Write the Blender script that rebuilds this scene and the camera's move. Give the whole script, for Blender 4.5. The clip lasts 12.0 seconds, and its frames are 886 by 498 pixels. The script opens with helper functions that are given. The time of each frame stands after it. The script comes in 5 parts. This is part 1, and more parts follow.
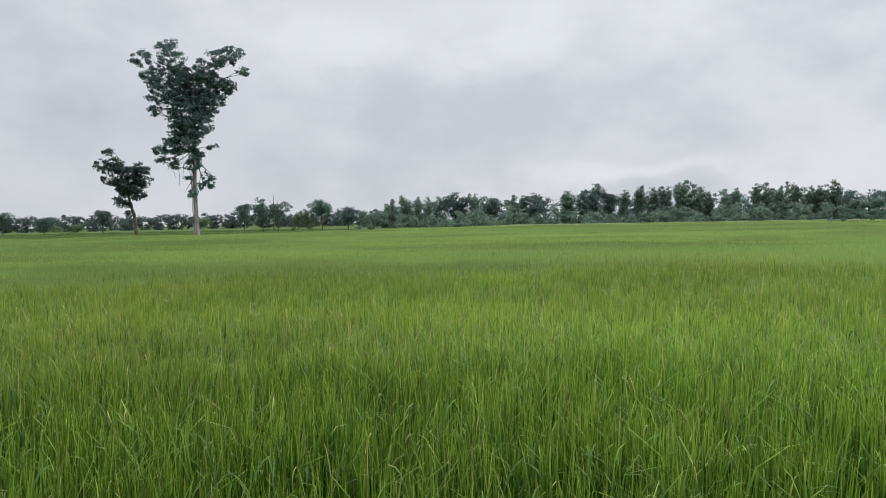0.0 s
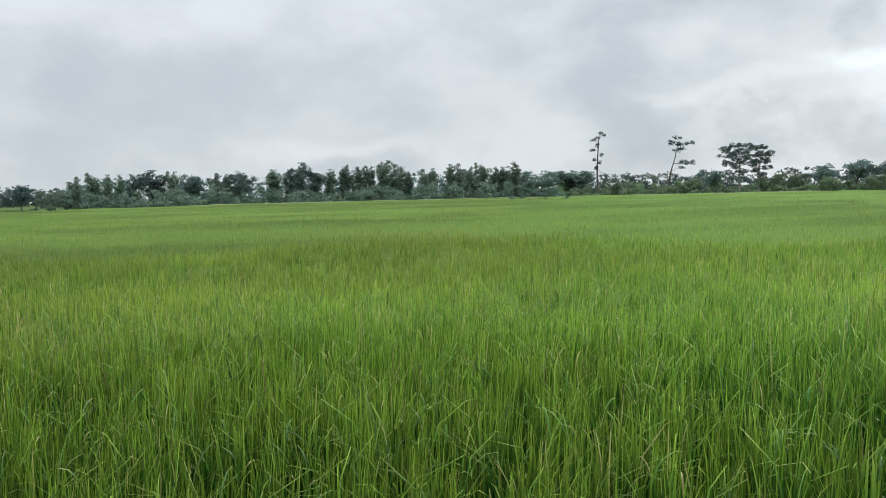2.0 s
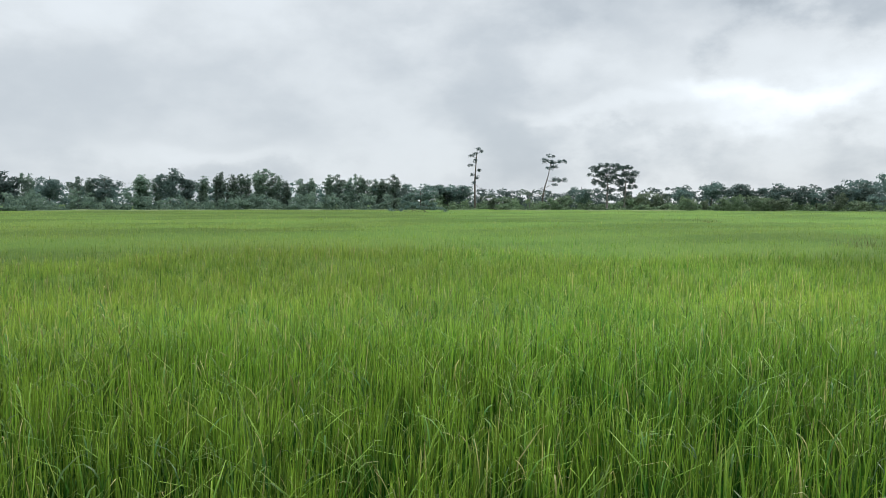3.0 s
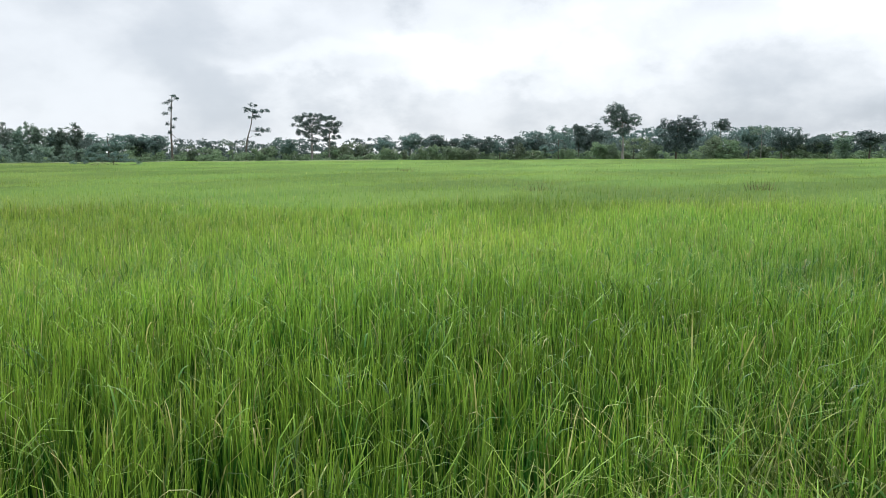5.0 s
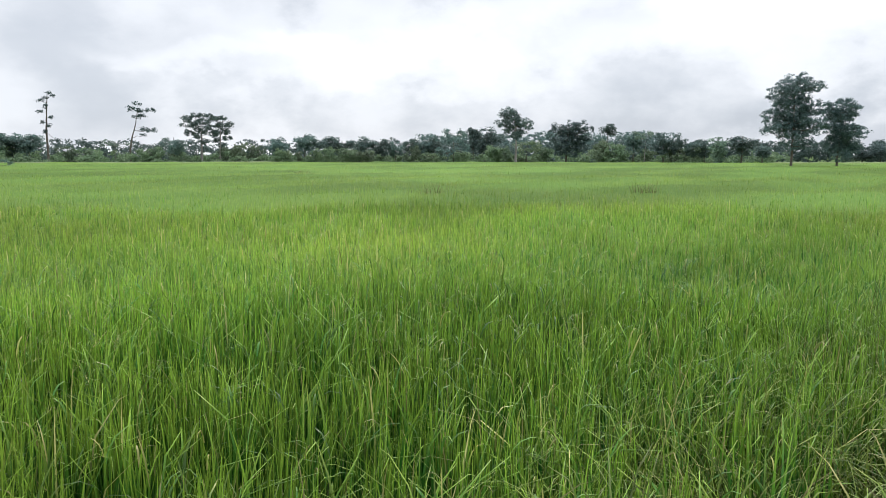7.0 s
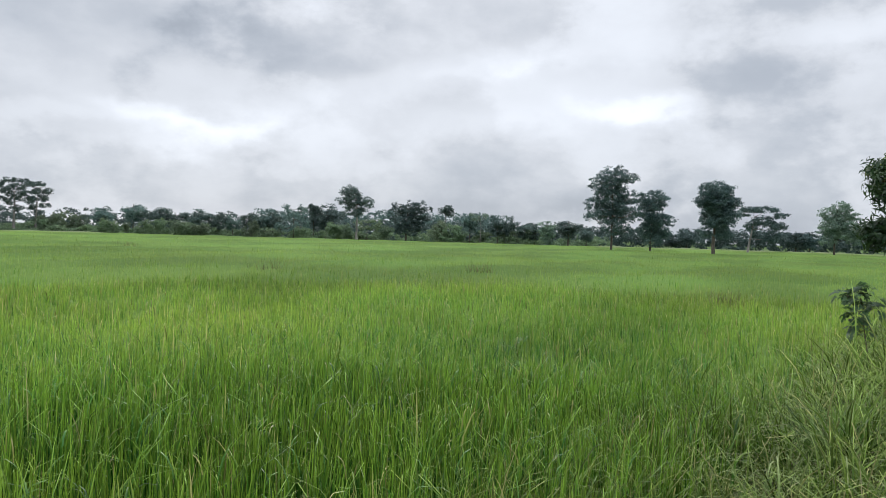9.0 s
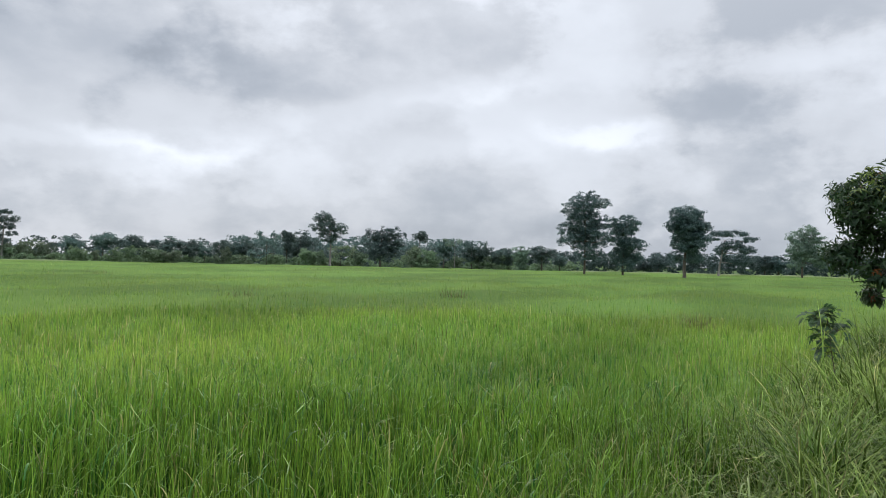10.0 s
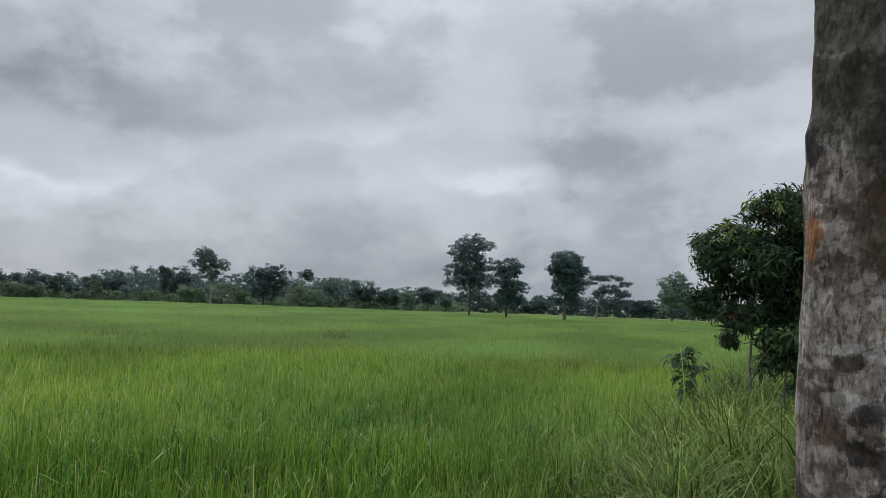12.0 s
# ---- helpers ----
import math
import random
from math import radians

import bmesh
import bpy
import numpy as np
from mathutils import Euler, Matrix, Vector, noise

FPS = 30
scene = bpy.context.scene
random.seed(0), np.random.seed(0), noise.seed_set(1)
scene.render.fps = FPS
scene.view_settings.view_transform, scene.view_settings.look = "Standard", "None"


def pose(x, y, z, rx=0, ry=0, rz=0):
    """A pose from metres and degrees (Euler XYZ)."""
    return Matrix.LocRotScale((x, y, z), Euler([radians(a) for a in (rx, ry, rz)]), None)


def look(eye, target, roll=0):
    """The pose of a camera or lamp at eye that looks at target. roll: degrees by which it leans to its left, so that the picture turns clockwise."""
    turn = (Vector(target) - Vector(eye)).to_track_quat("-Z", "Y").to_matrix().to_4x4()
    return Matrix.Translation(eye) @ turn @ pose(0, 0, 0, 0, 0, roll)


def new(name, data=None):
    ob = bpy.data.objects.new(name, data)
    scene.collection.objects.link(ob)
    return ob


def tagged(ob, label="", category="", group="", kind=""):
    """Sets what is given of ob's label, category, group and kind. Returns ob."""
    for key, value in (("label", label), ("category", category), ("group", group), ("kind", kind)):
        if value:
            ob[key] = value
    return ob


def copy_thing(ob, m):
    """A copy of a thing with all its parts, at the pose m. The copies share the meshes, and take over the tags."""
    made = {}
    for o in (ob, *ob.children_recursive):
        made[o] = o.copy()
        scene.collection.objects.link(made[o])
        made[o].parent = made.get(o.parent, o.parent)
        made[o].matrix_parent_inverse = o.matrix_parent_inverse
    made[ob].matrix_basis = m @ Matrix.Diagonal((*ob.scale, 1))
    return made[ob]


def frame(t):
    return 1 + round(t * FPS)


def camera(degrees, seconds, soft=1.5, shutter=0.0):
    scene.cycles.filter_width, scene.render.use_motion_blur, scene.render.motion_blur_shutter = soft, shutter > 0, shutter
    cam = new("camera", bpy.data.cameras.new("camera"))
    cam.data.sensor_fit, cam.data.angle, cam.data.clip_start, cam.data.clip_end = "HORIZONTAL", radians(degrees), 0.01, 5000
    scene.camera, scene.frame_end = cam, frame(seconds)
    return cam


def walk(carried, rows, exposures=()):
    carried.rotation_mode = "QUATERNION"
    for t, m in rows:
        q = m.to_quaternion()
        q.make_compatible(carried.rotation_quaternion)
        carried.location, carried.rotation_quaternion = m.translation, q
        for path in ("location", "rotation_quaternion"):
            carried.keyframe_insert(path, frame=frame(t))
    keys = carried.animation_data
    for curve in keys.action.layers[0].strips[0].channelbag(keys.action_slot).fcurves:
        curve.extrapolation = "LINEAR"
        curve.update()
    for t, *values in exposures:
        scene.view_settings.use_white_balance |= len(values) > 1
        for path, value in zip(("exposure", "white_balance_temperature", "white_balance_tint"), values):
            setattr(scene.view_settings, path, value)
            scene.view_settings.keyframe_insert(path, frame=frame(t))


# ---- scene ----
cam = camera(61.22, 12.0, soft=0.5)
PATH = [
    (0.0, -0.027, 0.154, 2.018, 2.03, -2.18, 1.14),
    (0.5, 0.004, 0.152, 2.030, -4.73, -3.16, -0.91),
    (1.0, 0.067, 0.148, 2.023, -8.65, -1.17, -0.84),
    (1.5, 0.116, 0.149, 2.014, -14.33, -2.15, -0.26),
    (2.0, 0.067, 0.156, 1.995, -20.07, -4.27, 1.37),
    (2.5, 0.051, 0.156, 1.985, -27.93, -5.31, 1.36),
    (3.0, 0.041, 0.148, 1.980, -29.27, -3.45, -0.04),
    (3.5, 0.080, 0.127, 1.977, -37.14, -5.58, 0.19),
    (3.7, 0.089, 0.118, 1.973, -41.04, -5.78, -0.33),
    (5.3, 0.112, 0.089, 1.986, -53.04, -7.41, 0.77),
    (5.5, 0.118, 0.096, 1.992, -54.46, -7.45, 0.98),
    (6.0, 0.130, 0.097, 1.991, -57.69, -8.35, 1.01),
    (6.5, 0.136, 0.094, 1.996, -59.07, -7.80, 0.59),
    (7.0, 0.136, 0.096, 1.989, -59.28, -7.11, 0.00),
    (7.5, 0.144, 0.081, 2.000, -61.92, -7.87, -0.88),
    (7.7, 0.151, 0.080, 2.011, -64.84, -8.20, -1.80),
    (9.3, 0.147, 0.070, 1.994, -71.68, -0.17, -1.27),
    (9.5, 0.148, 0.068, 1.991, -71.74, 0.21, -1.31),
    (10.0, 0.149, 0.055, 1.996, -73.35, 0.98, -1.25),
    (10.5, 0.152, 0.039, 2.005, -73.60, 2.88, -1.09),
    (11.0, 0.156, 0.033, 2.008, -75.01, 3.79, -1.20),
    (11.5, 0.169, 0.014, 2.006, -75.93, 4.98, -2.63),
    (12.0, 0.199, -0.016, 2.004, -81.99, 4.29, -2.11),
]
EXPOSURES = [(0.0, -0.13, 6460, 11), (0.5, -0.12, 6360, 6), (1.5, -0.1, 6350, 6), (3.5, -0.0, 6330, 6), (5.5, 0.2, 6350, 9), (7.5, 0.18, 6350, 10), (9.5, -0.2, 6250, 10), (10.0, -0.22, 6220, 10),
             (10.5, -0.65, 6100, 9.5), (11.0, -0.98, 6120, 9), (11.5, -1.06, 6150, 9), (12.0, -0.70, 6180, 9.5)]
walk(cam, [(t, pose(x, y, z, 90 + p, r, a)) for t, x, y, z, a, p, r in PATH], EXPOSURES)


# ---- world and sun ----
def put(tree, kind, **sockets):
    """A node with its inputs set or linked."""
    n = tree.nodes.new(kind)
    for key, value in sockets.items():
        if hasattr(value, "is_output"):
            tree.links.new(value, n.inputs[key])
        else:
            n.inputs[key].default_value = value
    return n


def calc(tree, op, a, b=None, c=None):
    n = tree.nodes.new("ShaderNodeMath")
    n.operation = op
    for i, v in enumerate((a, b, c)):
        if v is None:
            continue
        if hasattr(v, "is_output"):
            tree.links.new(v, n.inputs[i])
        else:
            n.inputs[i].default_value = v
    return n.outputs[0]


def span(tree, v, a, b, lo=0.0, hi=1.0):
    """Maps a..b smoothly to lo..hi."""
    n = tree.nodes.new("ShaderNodeMapRange")
    n.interpolation_type = "SMOOTHSTEP"
    tree.links.new(v, n.inputs[0])
    for i, x in enumerate((a, b, lo, hi)):
        n.inputs[i + 1].default_value = x
    return n.outputs[0]


def blend(tree, f, a, b):
    n = tree.nodes.new("ShaderNodeMix")
    n.data_type = "RGBA"
    for i, v in ((0, f), (6, a), (7, b)):
        if hasattr(v, "is_output"):
            tree.links.new(v, n.inputs[i])
        else:
            n.inputs[i].default_value = (*v, 1) if isinstance(v, tuple) and len(v) == 3 else v
    return n.outputs[2]


def fbm(tree, vec, scale, detail=4.0, rough=0.55, warp=0.0):
    return put(tree, "ShaderNodeTexNoise", Vector=vec, Scale=scale, Detail=detail, Roughness=rough, Distortion=warp).outputs[0]


world = bpy.data.worlds.new("overcast_sky")
scene.world = world
world.use_nodes = True
w = world.node_tree
w.nodes.clear()
SUN_AZ, SUN_EL = 62.0, 38.0  # degrees right of ahead, above the horizon
sky = w.nodes.new("ShaderNodeTexSky")
sky.sky_type, sky.sun_disc = "NISHITA", False
sky.sun_elevation, sky.sun_rotation = radians(SUN_EL), radians(SUN_AZ)
way = put(w, "ShaderNodeTexCoord").outputs["Generated"]
axes = put(w, "ShaderNodeSeparateXYZ", Vector=way)
azim = calc(w, "ARCTAN2", axes.outputs[0], axes.outputs[1])  # to the right of ahead
high = calc(w, "ARCSINE", axes.outputs[2])
# clouds lie on a flat deck: they crowd towards the horizon
deck = calc(w, "DIVIDE", 1.0, calc(w, "ADD", calc(w, "MAXIMUM", axes.outputs[2], 0.0), 0.16))
flat = put(w, "ShaderNodeCombineXYZ", X=calc(w, "MULTIPLY", axes.outputs[0], deck), Y=calc(w, "MULTIPLY", axes.outputs[1], deck), Z=0.0).outputs[0]
dome = put(w, "ShaderNodeMapping", Vector=way, Scale=(1.0, 1.0, 1.7)).outputs[0]
big = fbm(w, dome, 2.6, 4.0, 0.5, 0.0)
fine = fbm(w, flat, 1.3, 8.0, 0.55, 0.4)
wisp = fbm(w, dome, 8.0, 8.0, 0.54, 0.0)
veer = fbm(w, put(w, "ShaderNodeMapping", Vector=dome, Location=(4.0, 7.0, 2.0)).outputs[0], 7.0, 5.0, 0.55, 0.0)
body = calc(w, "ADD", calc(w, "MULTIPLY", big, 0.54), calc(w, "ADD", calc(w, "MULTIPLY", fine, 0.04), calc(w, "MULTIPLY", wisp, 0.42)))
grey = span(w, body, 0.38, 0.62, 0.61, 0.84)
# the deck is more even to the left of ahead
grey = calc(w, "ADD", 0.738, calc(w, "MULTIPLY", calc(w, "SUBTRACT", grey, 0.73), span(w, azim, radians(5), radians(45), 0.55, 1.0)))


def break_in_cloud(az, el, wide, tall, lean, gain):
    """Brightness of a thin place in the cloud deck, ragged by the cloud noise."""
    da = calc(w, "ADD", calc(w, "SUBTRACT", azim, radians(az)), calc(w, "MULTIPLY", calc(w, "SUBTRACT", veer, 0.5), 0.20))
    de = calc(w, "SUBTRACT", calc(w, "SUBTRACT", high, radians(el)), calc(w, "MULTIPLY", da, lean))
    de = calc(w, "ADD", de, calc(w, "MULTIPLY", calc(w, "SUBTRACT", wisp, 0.5), 0.10))
    r2 = calc(w, "ADD", calc(w, "POWER", calc(w, "DIVIDE", da, radians(wide)), 2.0), calc(w, "POWER", calc(w, "DIVIDE", de, radians(tall)), 2.0))
    bell = calc(w, "DIVIDE", 1.0, calc(w, "ADD", 1.0, calc(w, "POWER", r2, 1.5)))
    return calc(w, "MULTIPLY", bell, gain * 1.05)


puff = fbm(w, dome, 5.0, 8.0, 0.56, 0.0)
light = calc(w, "ADD", grey, calc(w, "MULTIPLY", span(w, azim, radians(20), radians(60)), calc(w, "MULTIPLY", calc(w, "SUBTRACT", span(w, puff, 0.43, 0.57), 0.5), 0.17)))
THIN = ((43, 7.0, 6, 0.7, 0.10, 0.20), (50, 8.2, 4.5, 0.7, -0.05, 0.37), (54.0, 7.4, 4.5, 1.1, 0.15, 0.44), (49, 5.4, 5, 0.6, 0.1, 0.16), (66, 10.4, 7, 1.2, 0.05, 0.20), 
          (85.5, 9.4, 4.5, 0.8, -0.06, 0.46), (73, 8.0, 6, 1.1, 0.1, 0.25), (75, 12.6, 6, 0.9, 0.1, 0.24), (70, 16.5, 16, 4.5, 0.05, 0.09), (106, 12.3, 5, 1.4, 0.1, 0.30), (100, 14.0, 4, 0.9, 0.1, 0.12), 
          (74, 6.4, 9, 2.2, 0.0, 0.07), (62, 3.5, 16, 2.0, 0.05, 0.05), (13, 3.4, 7, 0.7, 0.0, 0.14), (-2, 13.5, 12, 2.2, 0.05, 0.09))
THICK = ((-24, 9.0, 12, 6.0, 0.0, -0.09), (51, 15.5, 10, 3.5, 0.0, -0.18), (62, 6.4, 5, 1.0, 0.0, -0.03), (61, 12.2, 5, 1.4, 0.1, -0.08), (94, 12.0, 8, 2.0, 0.0, -0.05), 
          (93, 6.5, 9, 1.4, 0.0, -0.01))
for spot in THIN + THICK:
    light = calc(w, "ADD", light, break_in_cloud(*spot))
# thin places never open fully
light = calc(w, "SUBTRACT", light, calc(w, "MULTIPLY", calc(w, "MAXIMUM", calc(w, "SUBTRACT", light, 0.82), 0.0), 0.43))
# an overcast sky is up to three times as bright overhead as near the horizon
light = calc(w, "MULTIPLY", light, span(w, high, radians(6), radians(62), 1.0, 2.7))
tone = blend(w, span(w, light, 0.45, 0.85), (0.895, 0.975, 1.095), (0.965, 0.995, 1.05))
cloud = put(w, "ShaderNodeVectorMath", Vector=tone)
cloud.operation = "SCALE"
w.links.new(light, cloud.inputs["Scale"])
cover = blend(w, 0.95, put(w, "ShaderNodeVectorMath").outputs[0], cloud.outputs[0])
thin = w.nodes.new("ShaderNodeVectorMath")
thin.operation = "SCALE"
w.links.new(sky.outputs[0], thin.inputs[0])
thin.inputs["Scale"].default_value = 0.08
for n in w.nodes:
    if n.bl_idname == "ShaderNodeMix" and n.outputs[2] == cover:
        w.links.new(thin.outputs[0], n.inputs[6])
back = put(w, "ShaderNodeBackground", Color=cover, Strength=1.0)
w.links.new(back.outputs[0], put(w, "ShaderNodeOutputWorld").inputs[0])

sun = new("sun", bpy.data.lights.new("sun", "SUN"))
sun.data.energy, sun.data.angle, sun.data.color = 1.0, radians(25), (1.0, 0.96, 0.9)
a, e = radians(SUN_AZ), radians(SUN_EL)
sun.matrix_world = look((20 * math.sin(a) * math.cos(e), 20 * math.cos(a) * math.cos(e), 20 * math.sin(e)), (0, 0, 0))


# ---- materials ----
def material(name):
    m = bpy.data.materials.new(name)
    m.use_nodes = True
    m.node_tree.nodes.clear()
    return m, m.node_tree


def finish(t, shader):
    t.links.new(shader, put(t, "ShaderNodeOutputMaterial").inputs[0])


def place_of(t):
    return put(t, "ShaderNodeNewGeometry").outputs["Position"]


def leaf_shader(t, colour, rough=0.5, through_share=0.3, gloss=0.35):
    """A thin leaf: a soft sheen on top, and some light comes through."""
    p = put(t, "ShaderNodeBsdfPrincipled", **{"Base Color": colour, "Roughness": rough, "Specular IOR Level": gloss})
    hsv = put(t, "ShaderNodeHueSaturation", Color=colour, Saturation=1.0, Value=1.1)
    tr = put(t, "ShaderNodeBsdfTranslucent", Color=hsv.outputs[0])
    mix = put(t, "ShaderNodeMixShader", Fac=through_share)
    t.links.new(p.outputs[0], mix.inputs[1])
    t.links.new(tr.outputs[0], mix.inputs[2])
    finish(t, mix.outputs[0])


def crop_tone(t, c, where, patch, rice_stand=True):
    """Wide uneven stands of the crop: thinner and fuller bands, yellower and bluer patches. Rice also ramps brighter to
    the right, darker beside the bank.
    """
    bands = fbm(t, put(t, "ShaderNodeMapping", Vector=where, Scale=(0.6, 1.2, 0.0), Location=(31.0, 17.0, 0.0)).outputs[0], patch * 0.36, 4.0, 0.6)
    wide = fbm(t, put(t, "ShaderNodeMapping", Vector=where, Scale=(0.7, 1.0, 0.0), Location=(5.0, 61.0, 0.0)).outputs[0], patch * 0.10, 2.0, 0.5)
    hue = fbm(t, put(t, "ShaderNodeMapping", Vector=where, Scale=(1.0, 1.0, 0.0), Location=(11.0, 3.0, 0.0)).outputs[0], patch * 0.55, 3.0, 0.55)
    tone = calc(t, "MULTIPLY", span(t, bands, 0.40, 0.60, 0.80, 1.14), span(t, wide, 0.40, 0.60, 0.90, 1.08))
    if not rice_stand:
        return put(t, "ShaderNodeHueSaturation", Color=c, Value=tone, Hue=span(t, hue, 0.38, 0.62, 0.495, 0.506)).outputs[0]
    xy = put(t, "ShaderNodeSeparateXYZ", Vector=where)
    along_bank = calc(t, "SUBTRACT", xy.outputs[0], calc(t, "MULTIPLY", xy.outputs[1], 0.5))
    reach = put(t, "ShaderNodeVectorMath", Vector=where)
    reach.operation = "LENGTH"
    by_bank = calc(t, "MULTIPLY", span(t, calc(t, "SUBTRACT", xy.outputs[0], calc(t, "MULTIPLY", xy.outputs[1], 1.5)), 1.0, 7.0), span(t, reach.outputs["Value"], 16.0, 8.0))
    tone = calc(t, "MULTIPLY", calc(t, "MULTIPLY", tone, span(t, along_bank, -8.0, 8.0, 0.96, 1.085)), calc(t, "SUBTRACT", 1.0, calc(t, "MULTIPLY", by_bank, 0.20)))
    shift = calc(t, "ADD", calc(t, "ADD", span(t, hue, 0.38, 0.62, 0.495, 0.506), span(t, along_bank, -6.0, 6.0, -0.003, 0.005)), calc(t, "MULTIPLY", by_bank, 0.009))
    return put(t, "ShaderNodeHueSaturation", Color=c, Value=tone, Hue=shift).outputs[0]


def blade_material(name, base, young, tip, dry, dry_share, patch=0.25, uneven=(0.4, 1.5), sheen=0.3, thin=0.28):
    """Grass blades: colour by plant, a paler or drier tip, and wide patches of the crop."""
    m, t = material(name)
    isle = put(t, "ShaderNodeNewGeometry").outputs["Random Per Island"]
    along = t.nodes.new("ShaderNodeAttribute")
    along.attribute_name = "along"
    where = place_of(t)
    wide = fbm(t, where, patch, 3.0, 0.5)
    c = blend(t, span(t, isle, 0.0, 1.0), base, young)
    upper = span(t, along.outputs["Fac"], 0.35, 0.95)
    c = blend(t, calc(t, "MULTIPLY", calc(t, "MULTIPLY", span(t, wide, 0.42, 0.66), upper), 0.45), c, tip)
    field = fbm(t, put(t, "ShaderNodeMapping", Vector=where, Scale=(0.35, 1.2, 0.0)).outputs[0], patch * 0.5, 3.0, 0.5)
    c = blend(t, calc(t, "MULTIPLY", calc(t, "MULTIPLY", span(t, field, 0.40, 0.62), upper), 0.50), c, tip)
    c = blend(t, calc(t, "MULTIPLY", span(t, along.outputs["Fac"], 0.56, 1.0), 0.85), c, tip)
    again = t.nodes.new("ShaderNodeTexWhiteNoise")
    again.noise_dimensions = "1D"
    t.links.new(isle, again.inputs["W"])
    c = blend(t, calc(t, "MULTIPLY", calc(t, "LESS_THAN", again.outputs[0], dry_share), span(t, along.outputs["Fac"], 0.35, 0.9, 0.1, 0.95)), c, dry)
    third = t.nodes.new("ShaderNodeTexWhiteNoise")
    third.noise_dimensions = "1D"
    t.links.new(calc(t, "MULTIPLY", isle, 7.31), third.inputs["W"])
    c = put(t, "ShaderNodeHueSaturation", Color=c, Value=span(t, third.outputs[0], 0.0, 1.0, *uneven)).outputs[0]
    c = crop_tone(t, c, where, patch, patch < 0.5)
    leaf_shader(t, c, 0.38, thin, sheen)
    return m


def foliage(name, dark, light, through_share=0.22):
    """Leaves in a crown: they differ a little one by one, more from bough to bough and most from tree to tree."""
    m, t = material(name)
    isle = put(t, "ShaderNodeNewGeometry").outputs["Random Per Island"]
    tree_by_tree = put(t, "ShaderNodeObjectInfo").outputs["Random"]
    at = place_of(t)
    bough = span(t, fbm(t, at, 0.55, 3.0), 0.36, 0.64)
    c = blend(t, calc(t, "ADD", calc(t, "MULTIPLY", isle, 0.35), calc(t, "MULTIPLY", bough, 0.65)), dark, light)
    again = t.nodes.new("ShaderNodeTexWhiteNoise")
    again.noise_dimensions = "1D"
    t.links.new(calc(t, "MULTIPLY", tree_by_tree, 9.7), again.inputs["W"])
    hsv = put(t, "ShaderNodeHueSaturation", Color=c, Hue=span(t, tree_by_tree, 0.0, 1.0, 0.488, 0.512), Saturation=span(t, again.outputs[0], 0.0, 1.0, 0.85, 1.05),
              Value=span(t, again.outputs[0], 0.0, 1.0, 0.74, 1.24))
    leaf_shader(t, hsv.outputs[0], 0.5, through_share, 0.3)
    return m


def bark(name, dark, light, scale=6.0, stretch=0.25):
    m, t = material(name)
    at = put(t, "ShaderNodeTexCoord").outputs["Object"]
    long = put(t, "ShaderNodeMapping", Vector=at, Scale=(1, 1, stretch)).outputs[0]
    n1 = fbm(t, long, scale, 8.0, 0.65)
    n2 = fbm(t, at, scale * 0.35, 4.0)
    c = blend(t, span(t, n1, 0.35, 0.65), dark, light)
    c = blend(t, calc(t, "MULTIPLY", span(t, n2, 0.5, 0.65), 0.5), c, dark)
    b = put(t, "ShaderNodeBump", Height=n1, Strength=0.6, Distance=0.05)
    finish(t, put(t, "ShaderNodeBsdfPrincipled", **{"Base Color": c, "Roughness": 0.9, "Normal": b.outputs[0], "Specular IOR Level": 0.2}).outputs[0])
    return m


def soil(name, one, two, three, scale, shine=0.05, crop=0.0):
    m, t = material(name)
    at = place_of(t)
    n1, n2 = fbm(t, at, scale, 8.0, 0.6), fbm(t, at, scale * 0.07, 5.0, 0.55)
    c = blend(t, span(t, n1, 0.35, 0.65), one, two)
    c = blend(t, span(t, n2, 0.42, 0.62), c, three)
    if crop:
        c = crop_tone(t, c, at, crop)
    b = put(t, "ShaderNodeBump", Height=n1, Strength=0.7, Distance=0.08)
    finish(t, put(t, "ShaderNodeBsdfPrincipled", **{"Base Color": c, "Roughness": 0.85, "Normal": b.outputs[0], "Specular IOR Level": shine}).outputs[0])
    return m


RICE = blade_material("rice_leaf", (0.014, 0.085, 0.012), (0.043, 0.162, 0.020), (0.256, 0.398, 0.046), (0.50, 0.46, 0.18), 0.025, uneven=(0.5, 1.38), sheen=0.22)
# lit copies of RICE for the farther rings, with light put into the colour
RICE_TUFT = blade_material("rice_tuft_lit", (0.044, 0.144, 0.025), (0.110, 0.242, 0.038), (0.335, 0.440, 0.070), (0.52, 0.47, 0.20), 0.04, uneven=(0.75, 1.3), sheen=0.22)
RICE_FAR = blade_material("rice_far_lit", (0.082, 0.176, 0.034), (0.145, 0.250, 0.050), (0.315, 0.405, 0.088), (0.45, 0.42, 0.18), 0.03, uneven=(0.90, 1.12), sheen=0.25, thin=0.45)
FRINGE = blade_material("fringe_grass_leaf", (0.048, 0.112, 0.015), (0.112, 0.190, 0.025), (0.25, 0.32, 0.07), (0.40, 0.36, 0.15), 0.08, 0.9, uneven=(0.4, 1.45), sheen=0.12)
BANK_GRASS = blade_material("bank_grass_leaf", (0.032, 0.084, 0.013), (0.108, 0.195, 0.028), (0.28, 0.37, 0.09), (0.44, 0.40, 0.17), 0.08, 0.9, uneven=(0.5, 1.45), sheen=0.10, thin=0.2)
# highlights on the arching blades, put into a pale leaf colour
ARCH_GRASS = blade_material("arching_grass_highlight", (0.085, 0.160, 0.035), (0.180, 0.270, 0.070), (0.38, 0.45, 0.19), (0.46, 0.42, 0.22), 0.08, 0.9, uneven=(0.6, 1.35), sheen=0.2)
